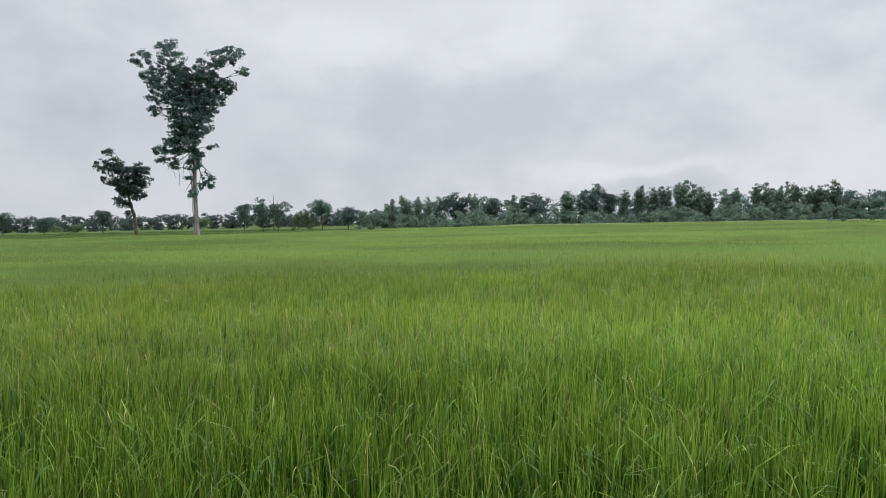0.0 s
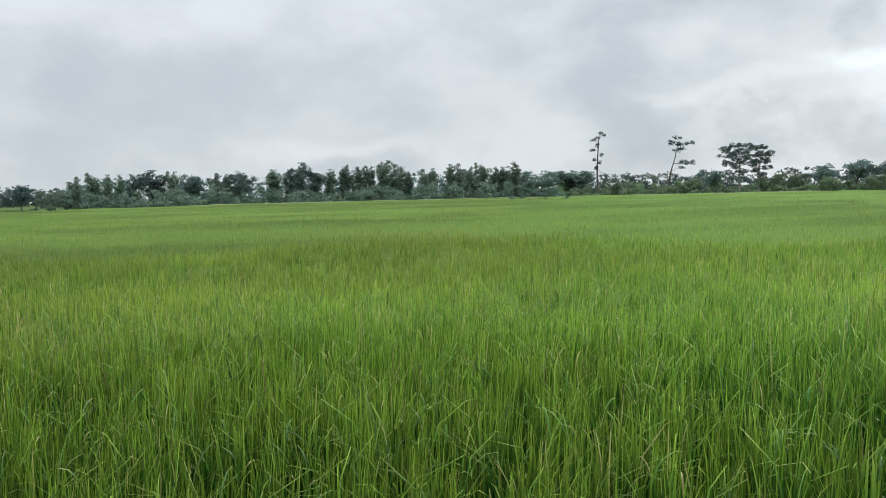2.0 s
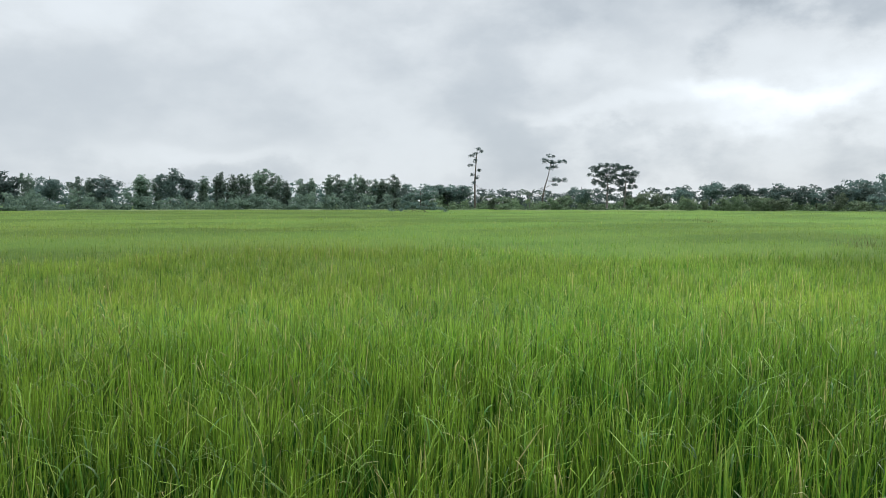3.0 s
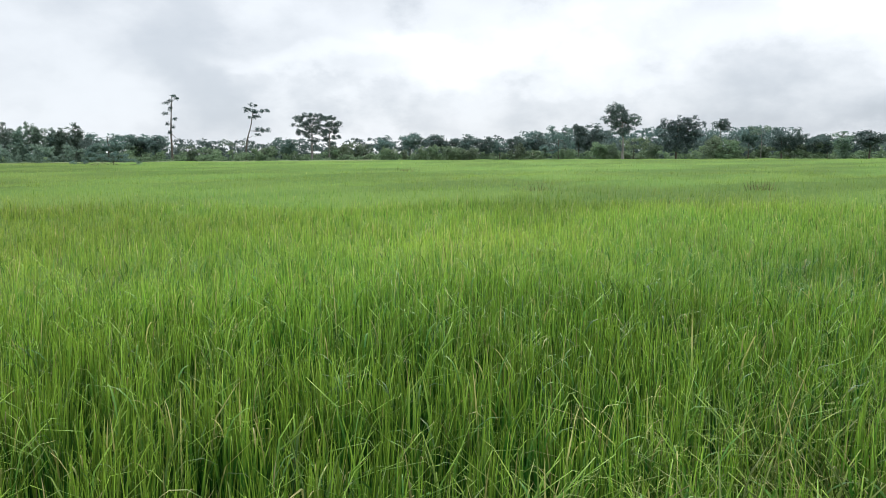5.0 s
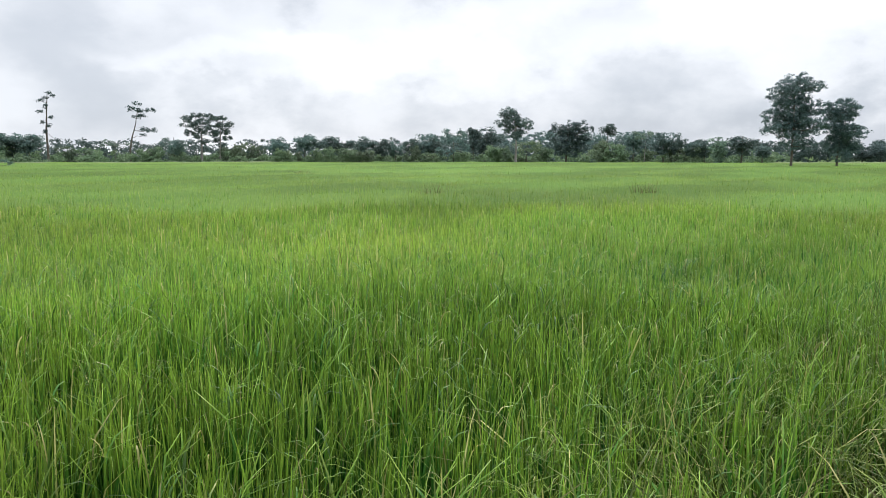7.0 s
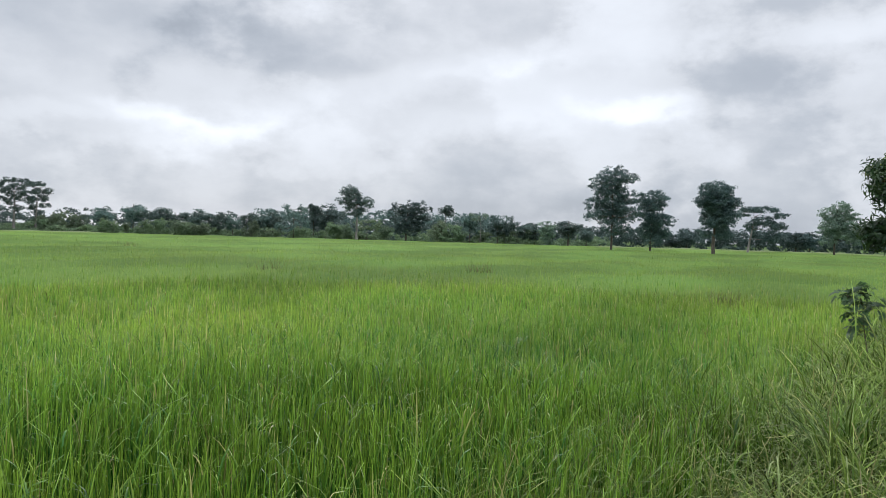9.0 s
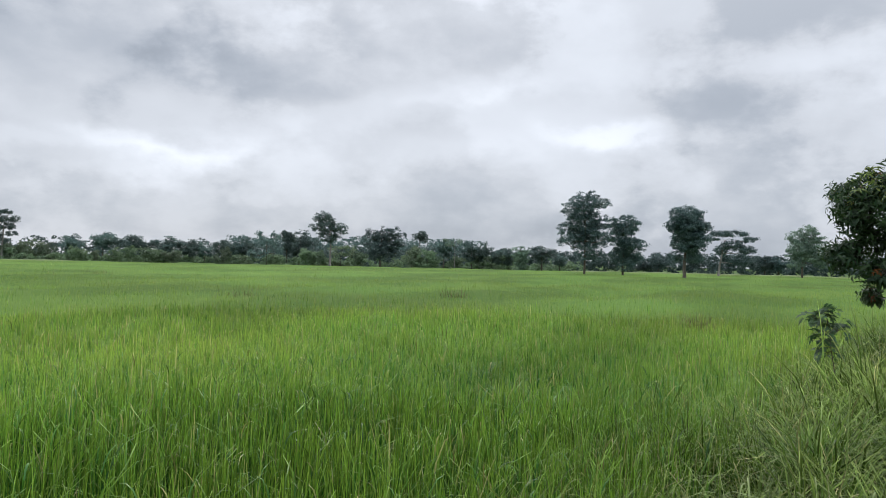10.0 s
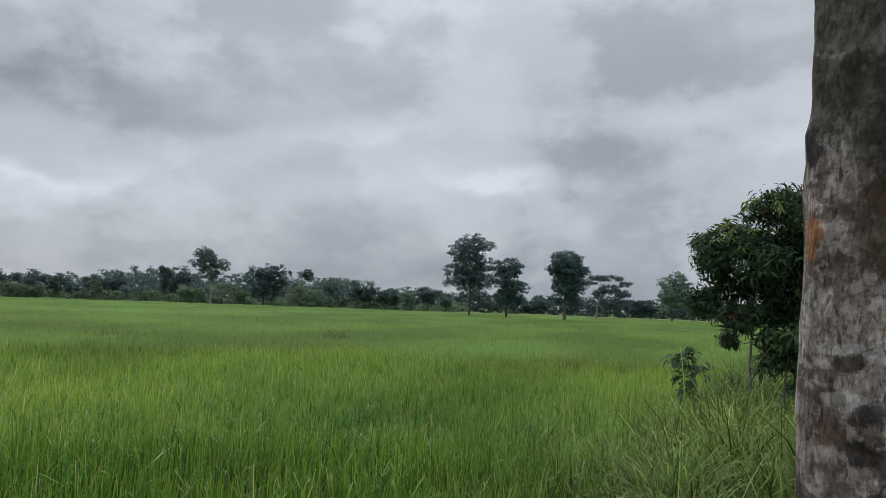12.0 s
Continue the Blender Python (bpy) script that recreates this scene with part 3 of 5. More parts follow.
# taller leaves that stand above the rest
for r0, r1, count, wide in ((3.5, 12.0, 3200, 0.009), (12.0, 24.0, 4200, 0.013)):
    ex, ey = scatter(count, r0, r1, -110, 36)
    ok = (ey - edge_y(ex) > 0.2) & (waves(ex, ey, 5.0, 61) > -0.5)
    ex, ey = ex[ok], ey[ok]
    ne = len(ex)
    top = crop_height(ex, ey) * rng.uniform(0.98, 1.2, ne)
    long = rng.uniform(0.22, 0.42, ne)
    blades("rice_plants", ex, ey, top - long, rng.uniform(0, 6.28, ne), long, wide * rng.uniform(0.6, 1.2, ne), np.abs(rng.normal(0.05, 0.08, ne)),
           np.where(rng.random(ne) < 0.7, rng.uniform(0.0, 0.4, ne), rng.uniform(0.6, 2.2, ne)), 3, RICE_TIP, "taller yellow-green rice leaves standing above the crop", "rice", rng.uniform(0, np.pi, ne), 2.0)


def bank_grass(name, count, x0, x1, d0, d1, height, seg, label, k=22, mat=BANK_GRASS, clear=2.5, bend=1.9, crowd=1.0, wide=0.0105, curls=(0.8, 3.2)):
    """Tussocks of long blades that arch out of a common foot."""
    cx = x0 + (x1 - x0) * rng.random(count) ** 1.25
    cd = rng.uniform(d0, d1, count)
    full = waves(cx, cd, 1.1, 23) > -0.32  # hollows between the tussocks
    cx, cd = cx[full], cd[full]
    count = len(cx)
    n = count * k
    x = np.repeat(cx, k) + rng.normal(0, 0.05, n)
    y = np.repeat(edge_y(cx) - cd, k) + rng.normal(0, 0.05, n)
    tall = np.repeat(rng.uniform(0.7, 1.25, count), k)
    keep = np.hypot(x - 0.1, y) > clear
    x, y, tall = x[keep], y[keep], tall[keep]
    n = len(x)
    z = np.maximum(bank_z(x, y), 0) - 0.02
    length = height * tall * rng.uniform(0.40, 1.2, n) * (1 + 0.2 * waves(x, y, 1.5, 21))
    head = rng.uniform(0, 2 * np.pi, n)
    return blades(name, x, y, z, head, length, wide * rng.uniform(0.5, 1.3, n), np.abs(rng.normal(0.08, 0.10, n)),
                  np.where(rng.random(n) < 0.10, rng.uniform(0.4, 1.0, n), rng.uniform(*curls, n)), seg, mat, label, "grass", head + np.pi / 2 + rng.normal(0, 0.45, n), bend, 0.0, crowd)


BANK_LABEL = "long arching green grass tussocks with dry blades on the bank"
bank_grass("bank_grass", 900, 1.5, 6.2, -0.45, 2.4, 0.66, 6, BANK_LABEL, 20, BANK_GRASS, 2.5, 2.2, 1.1, 0.0100, (1.3, 3.0))
bank_grass("bank_grass", 1900, 5.0, 17.0, -0.45, 2.6, 0.84, 5, BANK_LABEL, 18, BANK_GRASS, 2.5, 2.2, 1.1, 0.0115, (1.3, 3.0))
bank_grass("fringe_grass", 480, 2.2, 8.0, -1.15, 0.15, 0.80, 6, "yellowing arching grass mixed into the rice's edge", 16, FRINGE, 2.15, 3.4, 1.4, 0.0105, (1.2, 3.0))
bank_grass("arching_grass", 400, 2.6, 9.5, -0.35, 1.8, 0.80, 8, "long grass blades arching over the bank, coloured pale as highlights", 6, ARCH_GRASS, 2.4, 1.7, 1.0, 0.0105, (2.0, 3.1))
bank_grass("broad_grass", 9, 2.75, 3.7, 0.1, 0.9, 0.72, 7, "tussocks of broad blue-green grass leaves on the bank", 13, BROAD_GRASS, 2.6, 1.8, 1.2, 0.021, (0.7, 2.6))
dx, dy = rng.uniform(2.2, 12.0, 5200), rng.uniform(-0.2, 2.4, 5200)
dy = edge_y(dx) - dy
ok = np.hypot(dx, dy) > 2.4
dx, dy = dx[ok], dy[ok]
blades("dry_litter", dx, dy, bank_z(dx, dy) + rng.uniform(0.0, 0.22, len(dx)), rng.uniform(0, 6.28, len(dx)), rng.uniform(0.2, 0.5, len(dx)), 0.007 * rng.uniform(0.5, 1.3, len(dx)), rng.uniform(0.5, 1.3, len(dx)),
       rng.uniform(0.2, 1.2, len(dx)), 3, DRY_GRASS, "dead tangled grey-brown grass under the tussocks, darkened as hollow shade", "grass", rng.uniform(0, np.pi, len(dx)))
tx, ty = rng.uniform(-5, 7, 9000), rng.uniform(-5.2, 0.2, 9000)
ty = edge_y(tx) + ty
blades("turf", tx, ty, bank_z(tx, ty) - 0.01, rng.uniform(0, 6.28, 9000), rng.uniform(0.05, 0.2, 9000), np.full(9000, 0.007), rng.uniform(0.0, 0.5, 9000), rng.uniform(0.2, 1.4, 9000), 2, BANK_GRASS,
       "short trodden turf on the bank", "grass", rng.uniform(0, np.pi, 9000))
bank_grass("bank_grass", 26, 7.7, 8.9, 0.1, 1.0, 1.05, 5, BANK_LABEL)
bank_grass("bank_grass", 330, 14.0, 40.0, -0.3, 3.0, 0.95, 3, BANK_LABEL)

# low grassy dykes between the fields beyond the rice
for dk, (dist, a0, a1, tall) in enumerate(((121.0, 42, 8, 0.85), (150.0, 42, 9, 0.7), (205.0, 44, 8, 0.7), (151.5, 4, -52, 0.84), (150.5, -78, -108, 0.84))):
    aa = np.radians(np.linspace(a0, a1, 60))
    rows = []
    for off, h in ((-1.2, 0.0), (-0.6, tall * 0.8), (0.0, tall), (0.7, tall * 0.75), (1.3, 0.0)):
        rr = dist + off + 2.5 * np.sin(aa * 9 + dk)
        rows.append(np.stack([-np.sin(aa) * rr, np.cos(aa) * rr, h * (1 + (0.25 if a1 > 0 else 0.09) * waves(aa * 300, aa * 0 + dist, 9.0, 50 + dk)) * np.clip(np.minimum(aa[0] - aa, aa - aa[-1]) / 0.12, 0, 1) ** 0.4 - 0.01], -1))
    dv = np.concatenate(rows)
    di, dj = np.meshgrid(np.arange(4), np.arange(59), indexing="ij")
    df = np.stack([di * 60 + dj, di * 60 + dj + 1, (di + 1) * 60 + dj + 1, (di + 1) * 60 + dj], -1).reshape(-1, 4)
    pale = a1 < 0
    tagged(new("dyke", mesh_of("dyke", dv, df, [PALE_GRASS if pale else DYKE])), "low dyke of pale dry grass at the paddy's far edge" if pale else "low dark grassy dyke between the fields", "embankment", kind="structure")


# ---- trees of the far edge ----
def plume_lobes(h, g):
    """A slender crown: a few steep leaders, each hung with upright tufts."""
    out = []
    for _ in range(int(g.integers(4, 7))):
        x, y = g.normal(0, 0.080, 2) * h
        top = h * g.uniform(0.72, 0.95)
        low = h * g.uniform(0.12, 0.34)
        for z in np.arange(low, top, h * 0.095):
            t = (z - low) / (top - low)
            r = h * (0.098 - 0.055 * t * t) * g.uniform(0.6, 1.25)
            out.append((x * (0.5 + 0.6 * t) + g.normal(0, 0.03) * h, y * (0.5 + 0.6 * t) + g.normal(0, 0.03) * h, z, r, r, h * 0.10 * g.uniform(0.8, 1.4)))
    return out


def round_lobes(h, g, low=0.26, wide=0.30, n=19):
    """A broad crown of flattish boughs one above the other."""
    out = []
    for k in range(n):
        u = g.normal(0, 1, 3)
        u /= np.linalg.norm(u)
        u *= g.uniform(0.45, 1.0)
        z = h * ((1 + low) / 2 + u[2] * (1 - low) * 0.41)
        r = h * 0.135 * g.uniform(0.6, 1.3)
        out.append((u[0] * h * wide, u[1] * h * wide, z, r, r, r * g.uniform(0.45, 0.68)))
    for z in (0.42, 0.56, 0.70):
        out.append((g.normal(0, 0.05) * h, g.normal(0, 0.05) * h, h * z, h * 0.20, h * 0.20, h * 0.12))
    return out


def spread_lobes(h, g):
    return [(g.uniform(-0.42, 0.42) * h, g.uniform(-0.4, 0.4) * h, h * g.uniform(0.72, 0.95), h * 0.15, h * 0.15, h * 0.05) for _ in range(11)]


def spiky_lobes(h, g):
    return [(g.uniform(-0.40, 0.40) * h, g.uniform(-0.38, 0.38) * h, h * g.uniform(0.30, 0.93), h * 0.15, h * 0.15, h * 0.09) for _ in range(16)]


def shrub_lobes(h, g):
    return [(g.uniform(-0.4, 0.4) * h, g.uniform(-0.4, 0.4) * h, h * g.uniform(0.15, 0.82), h * 0.24, h * 0.24, h * 0.2) for _ in range(12)]


def stalk_lobes(h, g):
    return [(g.normal(0, 0.09) * h, g.normal(0, 0.09) * h, h * g.uniform(0.72, 0.95), h * 0.09, h * 0.09, h * 0.08) for _ in range(8)]


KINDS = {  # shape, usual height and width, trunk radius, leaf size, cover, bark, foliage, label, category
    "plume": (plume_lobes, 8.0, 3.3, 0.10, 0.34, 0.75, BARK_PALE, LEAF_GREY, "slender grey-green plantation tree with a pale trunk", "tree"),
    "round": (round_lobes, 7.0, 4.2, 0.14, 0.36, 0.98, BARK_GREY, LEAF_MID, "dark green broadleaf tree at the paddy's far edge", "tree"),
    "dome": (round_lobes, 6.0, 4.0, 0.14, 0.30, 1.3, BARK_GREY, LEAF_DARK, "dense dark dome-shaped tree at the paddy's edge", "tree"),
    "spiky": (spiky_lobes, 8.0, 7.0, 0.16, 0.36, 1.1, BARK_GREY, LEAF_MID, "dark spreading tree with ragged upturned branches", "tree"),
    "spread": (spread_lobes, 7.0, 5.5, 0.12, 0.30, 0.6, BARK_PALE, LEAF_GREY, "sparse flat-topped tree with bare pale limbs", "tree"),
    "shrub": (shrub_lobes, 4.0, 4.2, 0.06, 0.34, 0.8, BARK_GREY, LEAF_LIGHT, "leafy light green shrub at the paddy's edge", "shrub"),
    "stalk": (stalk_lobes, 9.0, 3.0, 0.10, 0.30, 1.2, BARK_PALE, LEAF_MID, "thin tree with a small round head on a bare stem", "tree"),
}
moulds = {}


def plant(kind, az, dist, height, width):
    """One tree of a kind: the first five of each are grown, the rest are turned and scaled copies of them."""
    shape, h, wid, r0, leaf, cover, wood, leaves, label, category = KINDS[kind]
    row = moulds.setdefault(kind, [])
    turn, sx, sz = random.uniform(0, 360), width / wid * (0.95 if kind == "plume" else 1.1), height / h * (1.11 if kind == "plume" else 1.05 if kind == "round" else 1.0)
    m = stand(az, dist) @ pose(0, 0, 0, 0, 0, turn) @ Matrix.Diagonal((sx, sx, sz, 1))
    if len(row) < 5:
        g = np.random.default_rng(100 + 17 * len(row) + len(kind))
        lobes = shape(h, g)
        (wv, wf), limbs, (lv, lf) = tree_parts(lobes, [(0, 0, 0), (g.normal(0, 0.1), g.normal(0, 0.1), h * 0.5), (g.normal(0, 0.2), g.normal(0, 0.2), h * 0.86)], r0, leaf, cover, g,
                                        0.5, 0.35 if kind == "plume" else 0.1, 0.9, fork=0.1 if kind == "shrub" else 0.35)
        ob = thing("shrub" if kind == "shrub" else "tree", m, label, category, "trees along the far edge")
        part("stem" if kind == "shrub" else "trunk", mesh_of("trunk", *merged([(wv, wf), *limbs]), [wood]), ob)
        part("crown", mesh_of("crown", lv, lf, [leaves], smooth=False), ob)
        row.append(ob)
        return ob
    src = random.choice(row)
    ob = copy_thing(src, Matrix.Identity(4))
    ob.matrix_basis = m
    return ob


plant("round", 16.86, 190, 7.6, 3.8)
plant("round", 15.54, 150, 6.8, 3.3)
plant("round", 14.44, 150, 7.1, 3.7)
plant("shrub", 12.96, 178, 5.3, 3.1)
plant("shrub", 12.24, 178, 5.4, 3.1)
plant("round", 11.17, 178, 8.4, 4.6)
plant("dome", 9.24, 160, 5.7, 3.9)
plant("plume", 5.88, 175, 6.9, 3.0)
plant("plume", 4.89, 175, 7.7, 3.5)
plant("plume", 3.98, 175, 7.6, 3.0)
plant("plume", 3.24, 175, 7.0, 2.5)
plant("plume", -0.31, 175, 7.7, 3.0)
plant("plume", -3.35, 175, 7.3, 3.5)
plant("plume", -4.01, 175, 7.4, 3.0)
plant("round", 2.25, 178, 7.7, 3.6)
plant("round", 1.09, 178, 8.7, 5.7)
plant("round", -1.63, 178, 8.5, 4.4)
plant("spiky", -5.07, 176, 8.7, 7.6)
plant("plume", -7.53, 176, 8.2, 5.7)
plant("plume", -8.58, 176, 7.7, 3.1)
plant("plume", -11.46, 176, 8.1, 3.6)
plant("plume", -12.64, 176, 8.7, 4.1)
plant("plume", -13.50, 176, 7.9, 3.6)
plant("plume", -14.43, 176, 8.2, 3.6)
plant("plume", -15.50, 176, 9.3, 4.6)
plant("plume", -16.48, 176, 8.6, 4.6)
plant("plume", -17.45, 176, 6.6, 3.1)
plant("plume", -18.56, 176, 7.4, 3.1)
plant("plume", -19.29, 176, 7.8, 3.6)
plant("plume", -20.59, 176, 8.6, 3.6)
plant("plume", -21.29, 176, 8.4, 3.1)
plant("plume", -22.06, 176, 7.5, 3.6)
plant("plume", -23.17, 176, 8.6, 3.9)
plant("plume", -24.05, 176, 7.1, 3.1)
plant("plume", -24.72, 176, 7.7, 3.6)
plant("plume", -25.39, 176, 8.1, 4.1)
plant("round", -9.31, 174, 9.7, 4.6)
plant("round", -10.43, 174, 8.1, 4.1)
plant("round", -26.43, 170, 6.0, 3.5)
plant("spiky", -27.55, 165, 6.4, 7.2)
plant("round", -29.68, 168, 6.3, 5.3)
plant("round", -30.59, 168, 6.8, 5.3)
plant("shrub", -32.62, 168, 4.1, 3.4)
plant("shrub", -33.60, 168, 3.8, 4.4)
plant("shrub", -34.49, 168, 3.9, 4.4)
plant("shrub", -38.11, 168, 4.0, 4.4)
plant("shrub", -28.85, 168, 4.5, 4.4)
plant("spread", -35.87, 170, 5.7, 3.9)
plant("round", -39.70, 165, 6.3, 3.8)
plant("shrub", -37.97, 168, 4.1, 4.4)
plant("shrub", -40.10, 168, 3.6, 3.4)
plant("shrub", -43.37, 168, 4.7, 4.4)
plant("shrub", -44.18, 168, 5.1, 3.9)
plant("shrub", -45.47, 168, 4.4, 3.9)
plant("round", -46.91, 168, 5.5, 3.9)
plant("round", -46.94, 165, 5.6, 3.2)
plant("round", -48.88, 165, 7.3, 3.8)
plant("round", -50.66, 165, 6.8, 5.0)
plant("round", -51.69, 165, 5.8, 3.6)
plant("round", -53.07, 165, 6.1, 5.0)
plant("round", -54.57, 165, 5.6, 4.1)
plant("round", -55.70, 165, 4.9, 3.6)
plant("round", -57.00, 165, 6.2, 4.1)
plant("round", -57.76, 165, 5.8, 2.7)
plant("round", -58.57, 165, 6.0, 3.6)
plant("round", -61.57, 165, 8.6, 3.4)
plant("spiky", -60.08, 160, 7.6, 4.8)
plant("round", -62.47, 170, 7.9, 5.6)
plant("shrub", -46.80, 158, 3.8, 2.6)
plant("shrub", -47.71, 158, 3.3, 2.2)
plant("shrub", -48.46, 158, 3.5, 1.7)
plant("shrub", -49.58, 158, 3.5, 2.6)
plant("shrub", -50.83, 158, 4.1, 3.0)
plant("shrub", -52.00, 158, 4.3, 5.2)
plant("shrub", -53.44, 158, 3.8, 3.9)
plant("shrub", -56.00, 158, 2.6, 2.2)
plant("shrub", -56.89, 158, 4.2, 2.6)
plant("shrub", -58.20, 158, 3.1, 3.9)
plant("shrub", -60.73, 158, 3.5, 3.9)
plant("shrub", -63.14, 158, 5.0, 4.3)
plant("shrub", -64.27, 158, 4.2, 3.0)
plant("shrub", -65.60, 158, 5.2, 5.2)
plant("shrub", -67.03, 158, 4.6, 3.9)
plant("stalk", -71.52, 165, 9.0, 3.0)
plant("shrub", -70.92, 160, 5.4, 4.8)
plant("shrub", -72.24, 160, 5.4, 4.8)
plant("shrub", -74.43, 160, 4.0, 4.4)
plant("shrub", -76.42, 160, 4.3, 3.5)
plant("shrub", -78.38, 160, 3.9, 4.4)
plant("round", -73.39, 160, 7.7, 3.3)
plant("round", -75.55, 160, 6.6, 3.7)
plant("round", -76.40, 160, 6.2, 2.6)
plant("round", -77.54, 160, 5.1, 3.5)
plant("round", -78.37, 160, 4.9, 3.1)
plant("round", -82.20, 160, 4.5, 3.1)
plant("spread", -74.19, 155, 7.2, 3.4)
plant("round", -80.85, 150, 6.2, 4.9)
plant("plume", -79.25, 150, 5.2, 3.9)
plant("dome", -89.37, 160, 4.3, 4.5)
plant("dome", -96.59, 160, 5.1, 4.0)
plant("dome", -97.43, 160, 4.5, 4.0)
plant("dome", -88.32, 160, 3.1, 3.5)
plant("round", 32.48, 300, 8.7, 6.4)
plant("round", 30.08, 300, 6.5, 5.1)
plant("round", 26.46, 300, 8.8, 6.1)
plant("shrub", 28.02, 300, 4.3, 5.7)
plant("shrub", 19.78, 300, 6.1, 5.7)
plant("shrub", 29.29, 300, 3.1, 3.8)
tall = make_tree("tall_tree", "very tall tree with a pale bare trunk and ragged dark crown", 20.21, 103, [(-5.92, 23.48, 1.61, 1.31), (-3.11, 25.77, 1.53, 1.53), (-2.31, 23.27, 2.01, 1.75), (-5.32, 21.6, 1.61, 1.31), (-4.12, 19.1, 2.01, 1.75), (-4.72, 16.81, 1.2, 1.09), (-1.71, 20.35, 2.41, 2.4), (-0.91, 16.6, 2.61, 2.18), (-1.71, 14.52, 1.81, 1.53), (0.7, 14.94, 2.01, 1.96), (1.5, 22.44, 2.21, 1.96), (1.5, 18.27, 2.01, 2.62), (3.51, 24.1, 1.81, 1.75), (5.32, 24.73, 1.61, 1.53), (6.32, 22.02, 1.28, 0.65), (3.91, 20.35, 1.61, 1.53), (3.11, 18.27, 1.2, 1.09), (-2.91, 12.23, 1.81, 1.09), (-0.91, 12.64, 2.01, 1.09), (2.31, 12.35, 1.0, 0.65), (-2.31, 10.35, 1.2, 1.09), (-0.1, 10.14, 1.2, 1.75), (1.7, 8.1, 1.2, 1.31), (0.9, 7.6, 0.9, 0.95), (-4.4, 12.0, 1.3, 1.0), (-3.9, 10.7, 1.1, 0.9), (4.6, 19.9, 1.1, 1.0), (-0.5, 6.19, 1.12, 0.61)],
          [(0, 0), (-0.1, 8), (0.1, 13), (0.0, 18), (0.3, 21.5)], 0.31, 0.36, 0.8, BARK_PALE, LEAF_DARK, 1, deep=2.2, ragged=0.66, fork=.42)
vg = np.random.default_rng(88)
for vx, top, low in ((-0.6, 11.5, 6.4), (-1.5, 11.0, 8.0), (-2.1, 10.6, 7.2), (-2.6, 10.2, 8.2), (-0.45, 9.0, 0.4)):
    vz = np.linspace(top, low, 10)
    vp = np.stack([vx + np.cumsum(vg.normal(0, 0.05, 10)) + np.linspace(0, -0.35 * vx if low < 4 else 0.1, 10), vg.normal(0, 0.05, 10) - 0.3, vz], 1)
    part("vine", mesh_of("vine", *tube(vp, np.linspace(0.035, 0.02, 10), 4), [BARK_GREY]), tall, "thin hanging vine")
make_tree("leaning_tree", "small dark tree leaning beside the tall pale tree", 24.26, 115, [(-3.51, 12.7, 0.96, 0.88), (-4.17, 10.64, 1.53, 1.07), (-1.97, 10.64, 1.75, 1.22), (0.44, 9.95, 1.97, 1.46), (-3.07, 8.58, 1.53, 1.07), (-0.88, 8.12, 2.41, 1.71), (-1.54, 5.83, 1.53, 1.07), (0.44, 6.75, 1.53, 1.22), (-0.88, 4.0, 0.66, 0.73), (1.31, 8.81, 0.96, 1.36)],
          [(0, 0), (-0.3, 4), (-1.2, 7), (-2, 11)], 0.26, 0.4, 1.0, BARK_GREY, LEAF_DARK, 2, deep=1.5, ragged=0.7, fork=.3)
make_tree("thin_tree", "thin tall tree with tufts along a bare stem", -31.71, 165, [(0.48, 14.04, 0.67, 0.38), (1.19, 13.47, 0.67, 0.29), (-0.95, 12.52, 0.67, 0.38), (-0.14, 12.99, 0.48, 0.48), (-0.95, 10.47, 0.67, 0.48), (0.0, 11.42, 0.38, 0.67), (0.48, 9.51, 0.67, 0.48), (-0.72, 8.42, 0.76, 0.38), (0.33, 7.84, 0.67, 0.48), (-0.33, 6.65, 0.38, 0.67), (1.67, 4.98, 0.57, 0.48)],
          [(0, 0), (-0.1, 7), (0.1, 10), (0.4, 13.8)], 0.22, 0.28, 1.9, BARK_GREY, LEAF_DARK, 3, deep=0.4, ragged=0.9, fork=.3, fill=0.35, limb=BARK_GREY)
make_tree("forked_tree", "crooked forked tree with flat leaf pads on bare limbs", -36.83, 165, [(1.67, 12.45, 1.05, 0.48), (0.48, 11.4, 1.05, 0.67), (1.91, 11.07, 1.34, 0.57), (4.05, 11.21, 1.24, 0.57), (1.43, 9.88, 1.24, 0.48), (2.86, 10.12, 1.05, 0.48), (2.86, 7.4, 1.14, 0.57), (4.05, 7.21, 1.24, 0.62), (2.62, 6.3, 0.95, 0.38)],
          [(0, 0), (-0.1, 3.5), (0.5, 6), (1.2, 8.2), (1.6, 11)], 0.2, 0.3, 1.6, BARK_GREY, LEAF_DARK, 4, deep=0.6, ragged=0.9, fork=.45, fill=0.35, limb=BARK_GREY)
make_tree("umbrella_tree", "broad umbrella-shaped tree with pale fanning limbs", -41.58, 165, [(-2.62, 9.65, 1.53, 0.86), (-0.95, 10.41, 1.62, 0.57), (0.95, 10.41, 1.62, 0.57), (2.38, 9.55, 1.24, 0.76), (-1.67, 8.36, 1.53, 0.95), (0.48, 9.08, 1.72, 0.95), (0.0, 7.17, 1.62, 1.05), (1.67, 7.89, 1.34, 0.86), (-0.95, 5.98, 0.95, 0.86), (-4.05, 8.36, 0.67, 0.38), (-2.38, 6.79, 1.34, 0.86), (2.38, 6.6, 1.24, 0.95), (0.48, 5.02, 1.43, 0.86)],
          [(0, 0), (0, 3), (0.1, 6), (0, 8)], 0.26, 0.28, 2.0, BARK_PALE, LEAF_MID, 5, deep=1.5, ragged=0.9, fork=.2, fill=0.35, limb=BARK_PALE)
